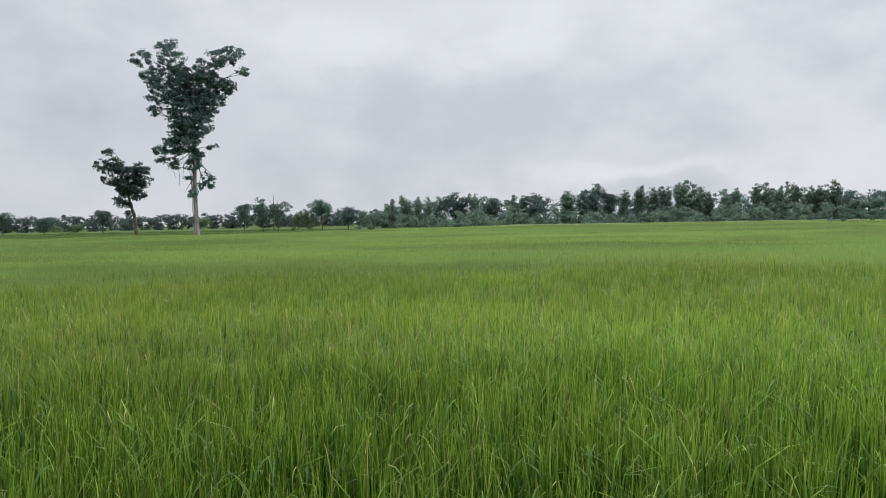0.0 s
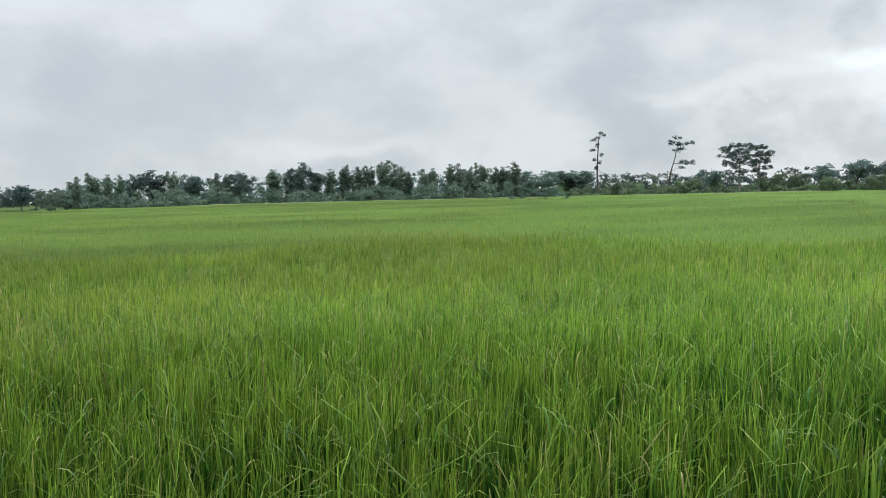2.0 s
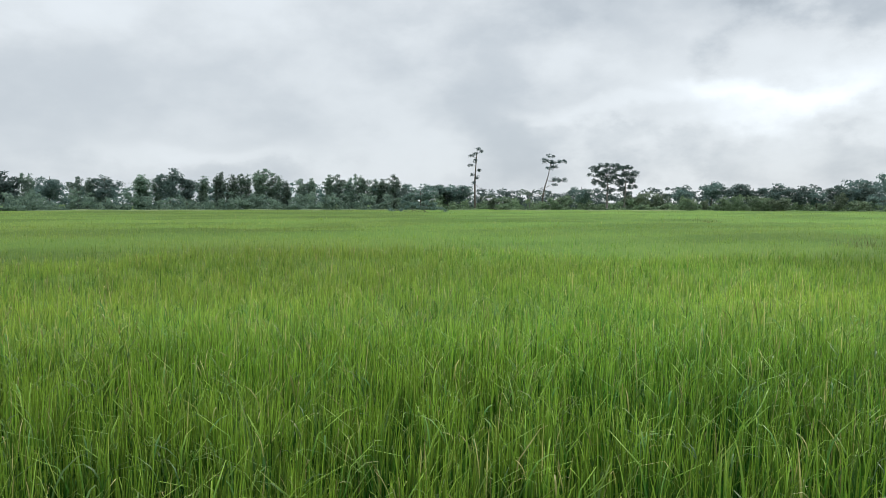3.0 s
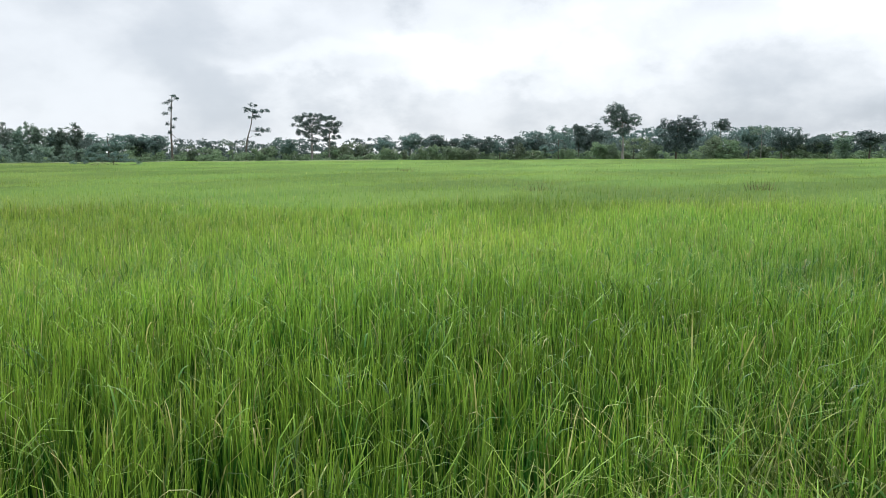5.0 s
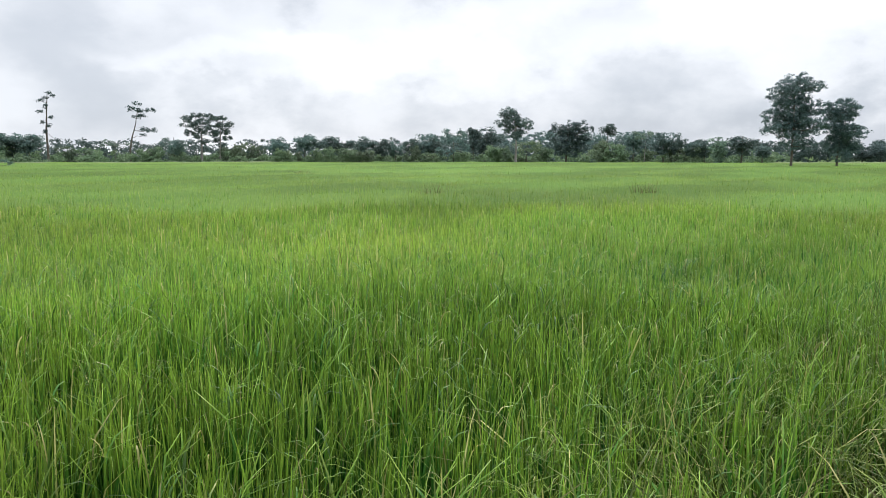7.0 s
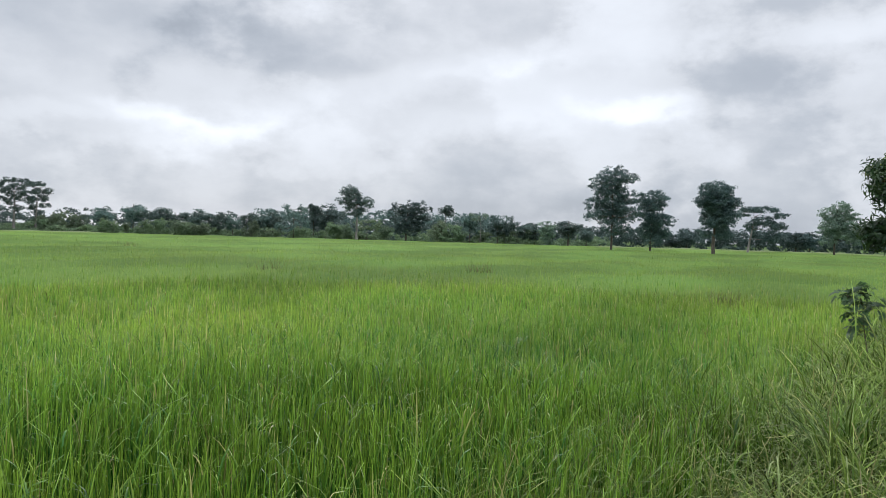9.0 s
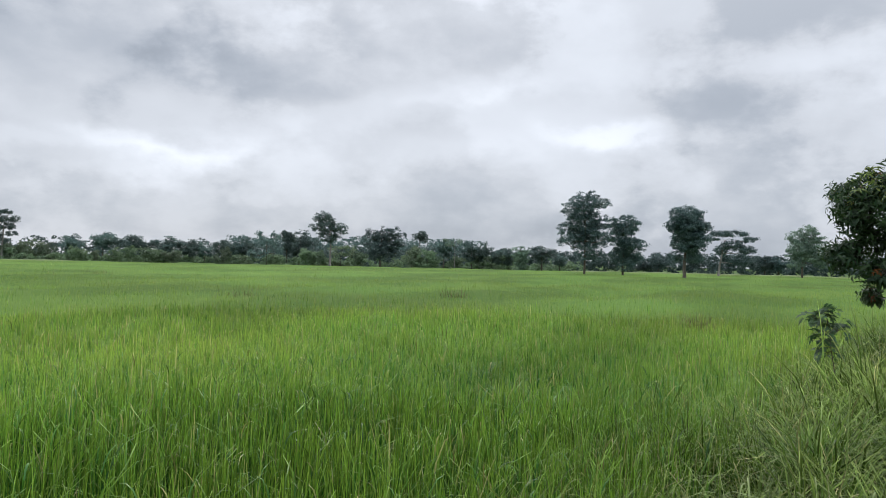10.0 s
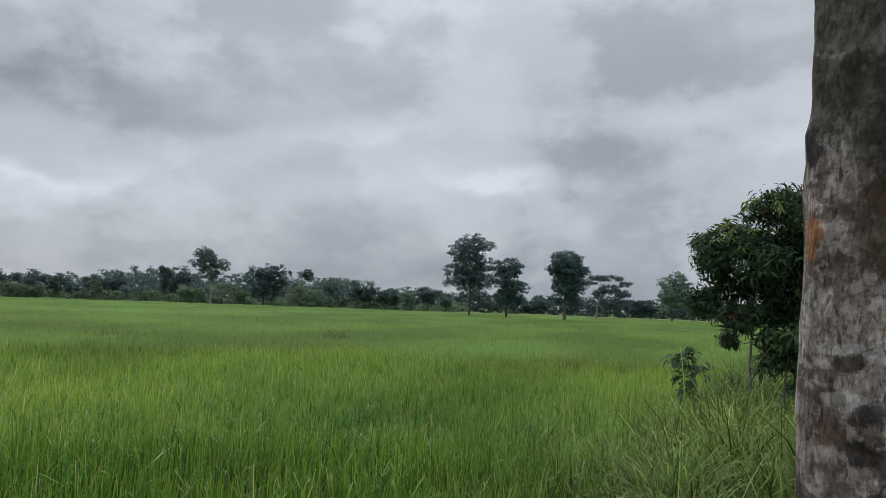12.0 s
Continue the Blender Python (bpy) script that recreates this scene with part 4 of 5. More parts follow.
make_tree("umbrella_tree", "smaller umbrella-shaped tree with pale fanning limbs", -42.84, 167, [(-0.58, 9.95, 1.35, 0.58), (0.87, 9.95, 1.45, 0.68), (2.08, 8.59, 1.16, 0.87), (0.39, 8.35, 1.64, 0.97), (-0.58, 6.9, 1.35, 0.97), (1.35, 7.15, 1.26, 0.97), (-0.58, 5.46, 1.16, 0.87), (1.59, 5.7, 1.16, 0.77), (0.14, 4.49, 1.16, 0.68)],
          [(0, 0), (0, 3), (0.2, 6), (0.3, 8)], 0.22, 0.28, 2.0, BARK_PALE, LEAF_MID, 6, deep=1.2, ragged=0.9, fork=.2, fill=0.35, limb=BARK_PALE)
make_tree("pale_trunk_tree", "tall tree with a straight pale trunk and open crown", -64.78, 150, [(-1.48, 10.79, 1.75, 1.03), (-2.57, 9.93, 1.36, 1.03), (-0.12, 10.28, 1.36, 1.03), (-3.04, 8.55, 1.36, 1.23), (-1.09, 8.73, 1.56, 1.15), (0.66, 9.07, 1.36, 1.03), (2.22, 8.38, 1.48, 1.31), (2.81, 7.52, 0.97, 0.82), (0.08, 7.35, 1.75, 1.23), (-1.87, 7.17, 1.36, 0.82), (0.86, 6.14, 1.56, 0.74), (-0.7, 5.79, 1.17, 0.57)],
          [(0, 0), (0.05, 3.5), (0, 6), (-0.3, 9)], 0.24, 0.3, 1.0, BARK_PALE, LEAF_MID, 7, deep=1.5, ragged=0.9, fork=.5)
make_tree("broad_tree", "dark broad-crowned tree with ragged top", -68.54, 150, [(-1.86, 7.76, 1.52, 0.78), (0.52, 8.1, 1.73, 0.65), (2.9, 7.97, 1.73, 0.78), (-2.51, 6.67, 1.21, 0.87), (-0.13, 6.67, 2.17, 1.08), (2.47, 6.46, 2.17, 1.08), (4.42, 7.11, 1.08, 0.61), (-2.73, 5.16, 1.08, 0.87), (-0.56, 4.72, 2.17, 1.3), (2.04, 4.72, 2.17, 1.3), (4.21, 5.37, 1.3, 0.87), (-1.43, 2.99, 1.73, 1.08), (1.6, 2.77, 2.17, 1.08), (3.34, 3.64, 1.3, 0.87)],
          [(0, 0), (0, 2), (0.1, 4), (0.3, 7)], 0.22, 0.3, 0.75, BARK_GREY, LEAF_DARK, 8, deep=1.8, ragged=0.8, fork=.3)
make_tree("field_tree", "tall dark tree with airy layered crown in the rice", -84.01, 104, [(0.15, 10.89, 2.55, 0.98), (-2.04, 9.91, 1.64, 0.98), (2.33, 10.56, 1.28, 0.81), (-0.58, 8.28, 2.55, 1.3), (-2.77, 6.98, 1.46, 0.98), (2.33, 7.96, 1.82, 1.3), (-1.68, 6.0, 2.01, 1.14), (1.6, 5.68, 2.19, 1.3), (-2.77, 5.02, 1.09, 0.65), (0.15, 4.05, 2.19, 0.81), (1.97, 3.4, 1.09, 0.65), (3.06, 6.0, 1.09, 0.98)],
          [(0.0, 0.0), (0.04, 2.7), (0.09, 5.6), (0.0, 9.6)], 0.17, 0.24, 1.15, BARK_GREY, LEAF_DARK, 9, deep=1.4, ragged=0.9, fork=.3)
make_tree("field_tree", "lower dark tree with a lopsided crown in the rice", -86.83, 106, [(-0.15, 8.27, 1.91, 0.73), (1.37, 7.93, 1.15, 0.83), (-0.92, 7.27, 1.53, 0.83), (0.99, 6.94, 1.15, 0.5), (-0.53, 5.28, 1.72, 1.0), (1.76, 4.95, 1.72, 1.0), (-0.53, 3.62, 1.72, 1.16), (1.37, 3.29, 1.53, 1.16), (0.23, 2.29, 1.53, 0.5)],
          [(0.0, 0.0), (0.0, 2.7), (0.18, 4.8), (0.0, 7.2)], 0.15, 0.24, 1.4, BARK_GREY, LEAF_DARK, 10, deep=1.1, ragged=0.9, fork=.3)
make_tree("round_tree", "dense dark round-headed tree standing in the rice", -91.19, 92, [(-0.06, 8.0, 2.02, 1.15), (1.09, 8.29, 1.15, 0.86), (1.96, 6.85, 1.15, 1.01), (-1.5, 6.85, 0.81, 0.86), (0.23, 6.56, 2.02, 1.15), (-0.63, 5.12, 1.3, 1.15), (0.81, 4.83, 1.73, 1.3), (1.96, 5.41, 1.15, 0.86), (-0.92, 3.39, 1.01, 0.72), (0.81, 3.39, 1.44, 0.72)],
          [(0.0, 0.0), (0.0, 2.29), (0.08, 4.59), (0.15, 8.42)], 0.23, 0.22, 2.2, BARK_GREY, LEAF_DARK, 11, deep=1.2, ragged=0.9, fork=.35)
make_tree("flat_topped_tree", "flat-topped tree with pale fanning limbs behind the rice", -93.48, 125, [(0.2, 7.41, 1.96, 0.47), (2.54, 7.41, 1.96, 0.55), (4.5, 6.43, 1.57, 0.55), (-0.59, 6.43, 1.17, 0.39), (2.15, 5.64, 1.96, 0.98), (4.11, 4.86, 1.76, 0.78), (0.59, 4.86, 1.57, 0.78), (3.33, 3.3, 1.57, 1.17), (0.98, 3.3, 1.17, 0.78)],
          [(0.0, 0.0), (0.16, 1.87), (0.47, 3.43), (0.94, 6.24)], 0.22, 0.26, 2.4, BARK_PALE, LEAF_DARK, 12, deep=1.4, ragged=0.9, fork=.3, fill=0.35, limb=BARK_PALE)
make_tree("leafy_tree", "leafy grey-green tree at the end of the paddy", -98.93, 130, [(0.81, 8.14, 1.83, 0.81), (-0.81, 7.12, 1.83, 0.81), (2.04, 6.71, 1.63, 1.02), (-0.41, 5.49, 2.04, 1.02), (1.63, 4.68, 2.44, 1.42), (-1.63, 4.68, 1.22, 0.81), (-0.81, 3.05, 1.63, 1.22), (3.26, 3.46, 2.04, 1.42)],
          [(0.0, 0.0), (0.0, 1.64), (0.14, 4.11), (0.27, 7.54)], 0.19, 0.27, 1.4, BARK_GREY, LEAF_GREY, 13, deep=1.4, ragged=0.9, fork=.3)
make_tree("field_bush", "low dark spreading bush in the rice field", -27.82, 110, [(-1.3, 2.0, 0.9, 0.34), (0.1, 2.25, 1.0, 0.34), (1.3, 2.0, 0.9, 0.34), (-2.6, 1.6, 0.8, 0.3), (-0.6, 1.5, 1.3, 0.34), (1.2, 1.4, 1.1, 0.34), (2.4, 1.35, 0.7, 0.3),
          (-3.6, 1.15, 0.6, 0.25), (-4.8, 1.1, 0.5, 0.22), (3.2, 1.0, 0.5, 0.22)],
          [(0, 0), (0.0, 0.5), (0.0, 1.0), (0.0, 1.7)], 0.08, 0.2, 1.6, BARK_GREY, LEAF_MID, 14, deep=1.0, ragged=0.9, fork=.1, fill=0.35)


def dead_tree(az, dist, height):
    """A bare grey stem with a few broken limbs."""
    g = np.random.default_rng(77)
    ob = thing("dead_tree", stand(az, dist), "bare dead grey stem among the field trees", "tree", "trees along the far edge")
    z = np.linspace(0, height, 9)
    p = np.stack([np.cumsum(g.normal(0, 0.04, 9)), np.cumsum(g.normal(0, 0.04, 9)), z], 1)
    part("trunk", mesh_of("trunk", *tube(p, np.linspace(0.14, 0.03, 9), 7), [BARK_GREY]), ob)
    for k in (4, 5, 6):
        e = p[k] + np.array([g.uniform(-1, 1), g.uniform(-1, 1), g.uniform(0.5, 1.0)])
        part("limb", mesh_of("limb", *tube(limb_path(p[k], e, g), np.linspace(0.05, 0.012, 6), 5), [BARK_GREY]), ob)


dead_tree(14.75, 148, 7.6)

# far woods, beyond the meadows and behind the near rows
def far_woods(name, a0, a1, dist, height, count, leaf, mat, label, rough=0.35):
    g = np.random.default_rng(int(dist + a1 * 3 + 1000))
    lobes = []
    for k in range(count):
        a = radians(a0 + (a1 - a0) * (k + g.uniform(-0.4, 0.4)) / count)
        d = dist + g.uniform(-8, 8)
        h = height * (1 + rough * waves(np.array([a * 400]), np.array([d]), 7.0, 31)[0] * 0.6 + g.uniform(-0.5, 0.5) * rough)
        for z in np.arange(0.25, 1.0, 0.27):
            r = height * 0.26 * g.uniform(0.8, 1.3)
            lobes.append((-math.sin(a) * d + g.normal(0, 1), math.cos(a) * d + g.normal(0, 1), h * z, r * 1.2, r * 1.2, r))
    places, look_to = crown_points(lobes, leaf, 0.26, g, 0.78, 20)
    v, f = leaf_cards(places, leaf, g, faces_to=look_to)
    return tagged(new(name, mesh_of(name, v, f, [mat], smooth=False)), label, "woodland", kind="stuff")


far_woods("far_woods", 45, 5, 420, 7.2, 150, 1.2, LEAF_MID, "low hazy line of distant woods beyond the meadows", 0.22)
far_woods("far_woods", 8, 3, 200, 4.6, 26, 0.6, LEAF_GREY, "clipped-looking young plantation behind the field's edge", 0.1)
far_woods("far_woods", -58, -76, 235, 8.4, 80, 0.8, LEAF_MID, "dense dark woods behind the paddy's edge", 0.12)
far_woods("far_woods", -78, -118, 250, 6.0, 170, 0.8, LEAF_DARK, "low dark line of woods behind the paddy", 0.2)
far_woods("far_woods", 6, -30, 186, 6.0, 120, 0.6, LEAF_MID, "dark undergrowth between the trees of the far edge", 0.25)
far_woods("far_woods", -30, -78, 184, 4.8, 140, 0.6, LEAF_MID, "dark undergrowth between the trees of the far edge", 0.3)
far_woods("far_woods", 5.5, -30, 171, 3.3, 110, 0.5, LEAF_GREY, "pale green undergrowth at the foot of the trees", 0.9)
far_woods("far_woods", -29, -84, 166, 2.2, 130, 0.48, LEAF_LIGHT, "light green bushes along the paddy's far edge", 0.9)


# ---- bank: young mango tree, shrubs and the near trunk ----
def whorl(g, count, length, width, sag):
    """A cluster of long drooping leaves round a twig's end; each leaf folded along its rib."""
    vs, fs, n = [np.zeros(3)], [], 1
    for k in range(count):
        a = 2 * math.pi * (k + g.uniform(-0.35, 0.35)) / count
        L, W = length * g.uniform(0.7, 1.2), width * g.uniform(0.8, 1.2)
        lift = g.uniform(-0.1, 0.9)
        out = np.array([math.cos(a), math.sin(a), 0])
        side = np.array([-math.sin(a), math.cos(a), 0])
        p = np.zeros(3)
        for i, wide in enumerate((0.15, 0.8, 1.0, 0.75, 0.05)):
            th = lift - sag * (i / 4) ** 1.2
            if i:
                p = p + (out * math.cos(th) + np.array([0, 0, math.sin(th)])) * L / 4
            up = np.array([0, 0, math.cos(th)]) - out * math.sin(th)
            w2 = W * wide / 2
            vs += [p - side * w2 + up * w2 * 0.35, p, p + side * w2 + up * w2 * 0.35]
        for i in range(4):
            b = n + i * 3
            mid = b + 1 if i else 0  # all leaves meet at the twig's tip
            fs += [(b, mid, b + 4, b + 3), (mid, b + 2, b + 5, b + 4)]
        n += 15
    return np.array(vs), np.array(fs)


def spray(g, pairs, length, leaflet):
    """A thin stalk that arches over, with small leaflets in pairs along it."""
    vs, fs, n = [], [], 0
    lift, p = g.uniform(0.2, 1.0), np.zeros(3)
    for k in range(pairs * 2 + 1):
        t = (k // 2) / pairs
        th = lift - 1.1 * t
        if k % 2 == 0:
            p = p + np.array([math.cos(th), 0, math.sin(th)]) * length / (pairs + 1)
        a = (0.9 if k % 2 else -0.9) * (1 - 0.4 * t) if k < pairs * 2 else 0.0
        d = np.array([math.cos(a) * math.cos(th), math.sin(a), math.cos(a) * math.sin(th) - 0.25 * g.random()])
        q = np.cross(d, [0, 0, 1.0])
        q /= np.linalg.norm(q)
        L = leaflet * g.uniform(0.8, 1.2)
        vs += [p, p + d * L * 0.5 - q * L * 0.28, p + d * L, p + d * L * 0.5 + q * L * 0.28]
        fs.append((n, n + 1, n + 2, n + 3))
        n += 4
    return np.array(vs), np.array(fs)


def clustered_tree(name, label, category, az, dist, flat, stems, r0, length, width, clusters, inner, seed, deep, red=0.0, z0=0.4, young_from=99.0, feathery=False, wood_mat=BARK_GREY):
    g = np.random.default_rng(seed)
    lobes = with_depth(flat, g, deep, 0.95)
    lobes = [(x, y, z - 0.13, rx, ry, rz) for x, y, z, rx, ry, rz in lobes]
    ob = thing(name, stand(az, dist, z0), label, category)
    ends = []
    for stem in stems:
        pts = np.array([(x, y, z) for x, y, z in stem], float)
        t, s = np.linspace(0, 1, 10), np.linspace(0, 1, len(pts))
        sp = np.stack([np.interp(t, s, pts[:, i]) for i in range(3)], 1)
        sp[1:-1, :2] += g.normal(0, 0.012, (8, 2))
        part("trunk", mesh_of("trunk", *tube(sp, r0 * (1 - 0.6 * t), 8), [wood_mat]), ob)
    spine = np.concatenate([np.linspace(s[0], s[-1], 12) for s in [np.array(x, float) for x in stems]])
    for x, y, z, rx, ry, rz in lobes:
        c = np.array([x, y, z])
        low = spine[spine[:, 2] < z - 0.05]
        a = low[np.argmin(np.linalg.norm(low - c, axis=1))] if len(low) else spine[0]
        path = limb_path(a, c, g, n=5)
        wood, tips = [tube(path, r0 * np.linspace(0.5, 0.2, 5), 6)], []
        for _ in range(max(3, int(clusters / len(lobes)))):
            u = g.normal(0, 1, 3)
            u /= np.linalg.norm(u)
            e = c + u * np.array([rx, ry, rz]) * g.uniform(0.55, 1.02)
            wood.append(tube(np.array([path[3], (path[3] + e) / 2 + [0, 0, 0.03], e]), r0 * np.array([0.2, 0.14, 0.08]), 4))
            tips.append((e, u))
        branch = part("branch", mesh_of("branch", *merged(wood), [wood_mat]), ob)
        ends += [(branch, e, u) for e, u in tips]
    green = [mesh_of("twig", *whorl(g, int(g.integers(8, 12)), length, width, g.uniform(1.1, 2.1)), [LEAF_MANGO], smooth=False) for _ in range(6)]
    if feathery:
        green = [mesh_of("twig", *spray(g, 5, length, width), [LEAF_SHRUB], smooth=False) for _ in range(6)]
    bright = [mesh_of("twig", *whorl(g, 10, length, width, g.uniform(1.0, 1.8)), [LEAF_YOUNG], smooth=False) for _ in range(2)]
    young = [mesh_of("twig", *whorl(g, 9, length * 0.85, width * 0.9, 2.0), [LEAF_RED], smooth=False) for _ in range(2)]
    for branch, e, u in ends:
        is_red = g.random() < red and u[2] > -0.2
        is_new = e[2] > young_from and g.random() < 0.6 and u[2] > -0.3
        me = young[int(g.integers(2))] if is_red else bright[int(g.integers(2))] if is_new else green[int(g.integers(6))]
        o = part("twig", me, branch, "drooping reddish young leaves" if is_red else "bright yellow-green young leaves" if is_new else "")
        tilt = Vector((u[0] * 0.6, u[1] * 0.6, 1.0)).to_track_quat("Z", "Y").to_euler()
        o.matrix_basis = Matrix.LocRotScale(Vector(e), tilt, Vector((1, 1, 1)) * g.uniform(0.75, 1.2)) @ pose(0, 0, 0, 0, 0, g.uniform(0, 360))
    if not inner:
        return ob
    pts, look_to = crown_points(lobes, 0.12, inner * 0.6, g, 0.7)
    lv, lf = leaf_cards(pts, length * 0.75, g, 0.8, 0.24, look_to)
    tagged(part("inner_leaves", mesh_of("inner_leaves", lv, lf, [LEAF_MANGO], smooth=False), ob), kind="stuff")
    return ob


clustered_tree("young_mango_tree", "young mango tree with glossy drooping leaves and reddish shoots", "tree", -104.0, 10.5,
               [(-0.50, 2.62, 0.24, 0.26), (-0.21, 2.80, 0.30, 0.22), (0.21, 3.05, 0.30, 0.22), (0.59, 3.28, 0.30, 0.2), (0.92, 3.2, 0.26, 0.24), (-0.4, 2.46, 0.28, 0.26), (0.02, 2.65, 0.33, 0.28),
                (0.5, 2.84, 0.33, 0.28), (0.9, 2.79, 0.30, 0.33), (-0.21, 2.13, 0.28, 0.24), (0.26, 2.18, 0.38, 0.33), (0.78, 2.27, 0.33, 0.33), (-0.12, 1.72, 0.28, 0.17), (-0.55, 1.92, 0.21, 0.19),
                (0.36, 1.75, 0.24, 0.14), (-0.24, 1.45, 0.1, 0.14), (1.2, 2.9, 0.3, 0.35), (1.15, 2.3, 0.3, 0.35),
                (0.55, 2.52, 0.42, 0.36), (0.15, 2.38, 0.36, 0.32), (0.85, 2.02, 0.36, 0.34), (0.42, 2.0, 0.36, 0.26), (0.8, 2.5, 0.35, 0.35)],
               [[(0, 0, -0.1), (0.01, 0, 1.0), (0.05, 0, 1.7), (0.25, 0, 2.9)], [(0.12, 0.05, -0.1), (0.10, 0.05, 0.9), (0.3, 0.1, 1.8), (0.8, 0.1, 2.9)]], 0.021, 0.138, 0.029, 620, 6.0, 41, 0.5, red=0.09, young_from=2.4, wood_mat=BARK_PALE)
clustered_tree("mango_shoots", "low leafy dark green shoots beside the young mango tree", "shrub", -106.2, 10.0,
               [(-0.09, 1.45, 0.24, 0.2), (0.2, 1.54, 0.26, 0.25), (0.14, 1.2, 0.25, 0.2), (-0.16, 1.2, 0.16, 0.16), (0.4, 1.3, 0.25, 0.3), (0.3, 0.9, 0.3, 0.2)],
               [[(0, 0, -0.05), (0.0, 0, 0.8), (0.05, 0, 1.4)], [(0.15, 0, -0.05), (0.2, 0, 0.8), (0.3, 0, 1.5)]], 0.016, 0.17, 0.042, 66, 1.0, 42, 0.25)
clustered_tree("leafy_shrub", "small leafy green shrub standing out of the bank grass", "shrub", -100.2, 8.5,
               [(-0.17, 1.20, 0.12, 0.07), (-0.03, 1.27, 0.10, 0.08), (-0.06, 1.10, 0.14, 0.11), (0.08, 1.10, 0.09, 0.11), (-0.06, 0.98, 0.12, 0.08), (-0.03, 0.88, 0.10, 0.07)],
               [[(0.12, 0, -0.05), (0.06, 0, 0.5), (-0.04, 0, 1.1)]], 0.009, 0.10, 0.043, 110, 0, 43, 0.14, z0=0.44, feathery=True)


def near_bark():
    """Pale weathered bark with grey and dark lichen patches, cracks across it and one orange patch."""
    m, t = material("lichen_bark")
    at = put(t, "ShaderNodeTexCoord").outputs["Object"]
    squash = put(t, "ShaderNodeMapping", Vector=at, Scale=(1, 1, 2.3)).outputs[0]
    blotch = fbm(t, squash, 6.5, 5.0, 0.55, 0.6)
    blotch2 = fbm(t, put(t, "ShaderNodeMapping", Vector=squash, Location=(3.1, 1.7, 5.2)).outputs[0], 6.0, 5.0, 0.5, 0.3)
    grain = fbm(t, put(t, "ShaderNodeMapping", Vector=at, Scale=(1, 1, 0.35)).outputs[0], 95.0, 6.0, 0.7)
    cracks = fbm(t, put(t, "ShaderNodeMapping", Vector=at, Scale=(1.0, 1.0, 0.7)).outputs[0], 30.0, 8.0, 0.7, 0.0)
    c = blend(t, span(t, grain, 0.3, 0.7), (0.28, 0.22, 0.19), (0.55, 0.46, 0.41))
    c = blend(t, calc(t, "MULTIPLY", span(t, blotch, 0.50, 0.55), 0.8), c, (0.165, 0.132, 0.108))
    c = blend(t, calc(t, "MULTIPLY", span(t, blotch2, 0.55, 0.59), 0.7), c, (0.085, 0.072, 0.058))
    c = blend(t, calc(t, "MULTIPLY", span(t, blotch2, 0.45, 0.40), 0.7), c, (0.64, 0.59, 0.56))
    c = blend(t, calc(t, "MULTIPLY", span(t, cracks, 0.50, 0.66), 0.6), c, (0.15, 0.105, 0.085))
    fine_cracks = fbm(t, put(t, "ShaderNodeMapping", Vector=at, Scale=(1.0, 1.0, 0.38)).outputs[0], 85.0, 4.0, 0.6, 0.5)
    flakes = fbm(t, put(t, "ShaderNodeMapping", Vector=at, Scale=(1.0, 1.0, 1.6), Location=(2.0, 5.0, 1.0)).outputs[0], 34.0, 3.0, 0.5, 0.2)
    c = blend(t, calc(t, "MULTIPLY", span(t, flakes, 0.54, 0.60), 0.5), c, (0.60, 0.53, 0.49))
    c = blend(t, calc(t, "MULTIPLY", span(t, flakes, 0.42, 0.37), 0.55), c, (0.17, 0.125, 0.10))
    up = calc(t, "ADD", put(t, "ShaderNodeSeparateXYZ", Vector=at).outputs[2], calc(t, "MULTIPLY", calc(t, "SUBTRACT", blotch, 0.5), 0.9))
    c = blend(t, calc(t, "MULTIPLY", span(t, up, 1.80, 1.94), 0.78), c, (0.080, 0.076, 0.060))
    spots = (((-0.016, 0.160, 1.755), 0.032, 0.6, (0.36, 0.13, 0.028)), ((-0.046, 0.153, 1.715), 0.016, 0.8, (0.03, 0.032, 0.036)), ((-0.118, 0.102, 1.77), 0.050, 0.6, (0.085, 0.050, 0.030)),
             ((-0.108, 0.112, 1.52), 0.030, 1.4, (0.020, 0.018, 0.017)), ((-0.102, 0.116, 1.462), 0.028, 1.3, (0.022, 0.019, 0.017)), ((-0.060, 0.148, 1.50), 0.022, 0.9, (0.14, 0.085, 0.066)),
             ((-0.090, 0.130, 2.00), 0.032, 1.5, (0.060, 0.050, 0.038)), ((-0.015, 0.165, 1.90), 0.020, 0.6, (0.030, 0.030, 0.032)), ((-0.125, 0.095, 1.90), 0.060, 0.8, (0.050, 0.042, 0.032)),
             ((-0.085, 0.132, 1.585), 0.020, 2.0, (0.045, 0.036, 0.030)), ((-0.118, 0.100, 1.40), 0.024, 1.2, (0.030, 0.024, 0.020)))
    for spot, r, k, col in spots:
        d = put(t, "ShaderNodeVectorMath", **{})
        d.operation = "DISTANCE"
        t.links.new(put(t, "ShaderNodeMapping", Vector=at, Scale=(1, 1, k)).outputs[0], d.inputs[0])
        d.inputs[1].default_value = (spot[0], spot[1], spot[2] * k)
        rag = calc(t, "ADD", d.outputs["Value"], calc(t, "ADD", calc(t, "MULTIPLY", calc(t, "SUBTRACT", cracks, 0.5), 0.07), calc(t, "ADD", calc(t, "MULTIPLY", calc(t, "SUBTRACT", blotch, 0.5), 0.09), calc(t, "MULTIPLY", calc(t, "SUBTRACT", grain, 0.5), 0.03))))
        c = blend(t, calc(t, "MULTIPLY", span(t, rag, r * 1.05, r * 0.6), 0.85), c, col)
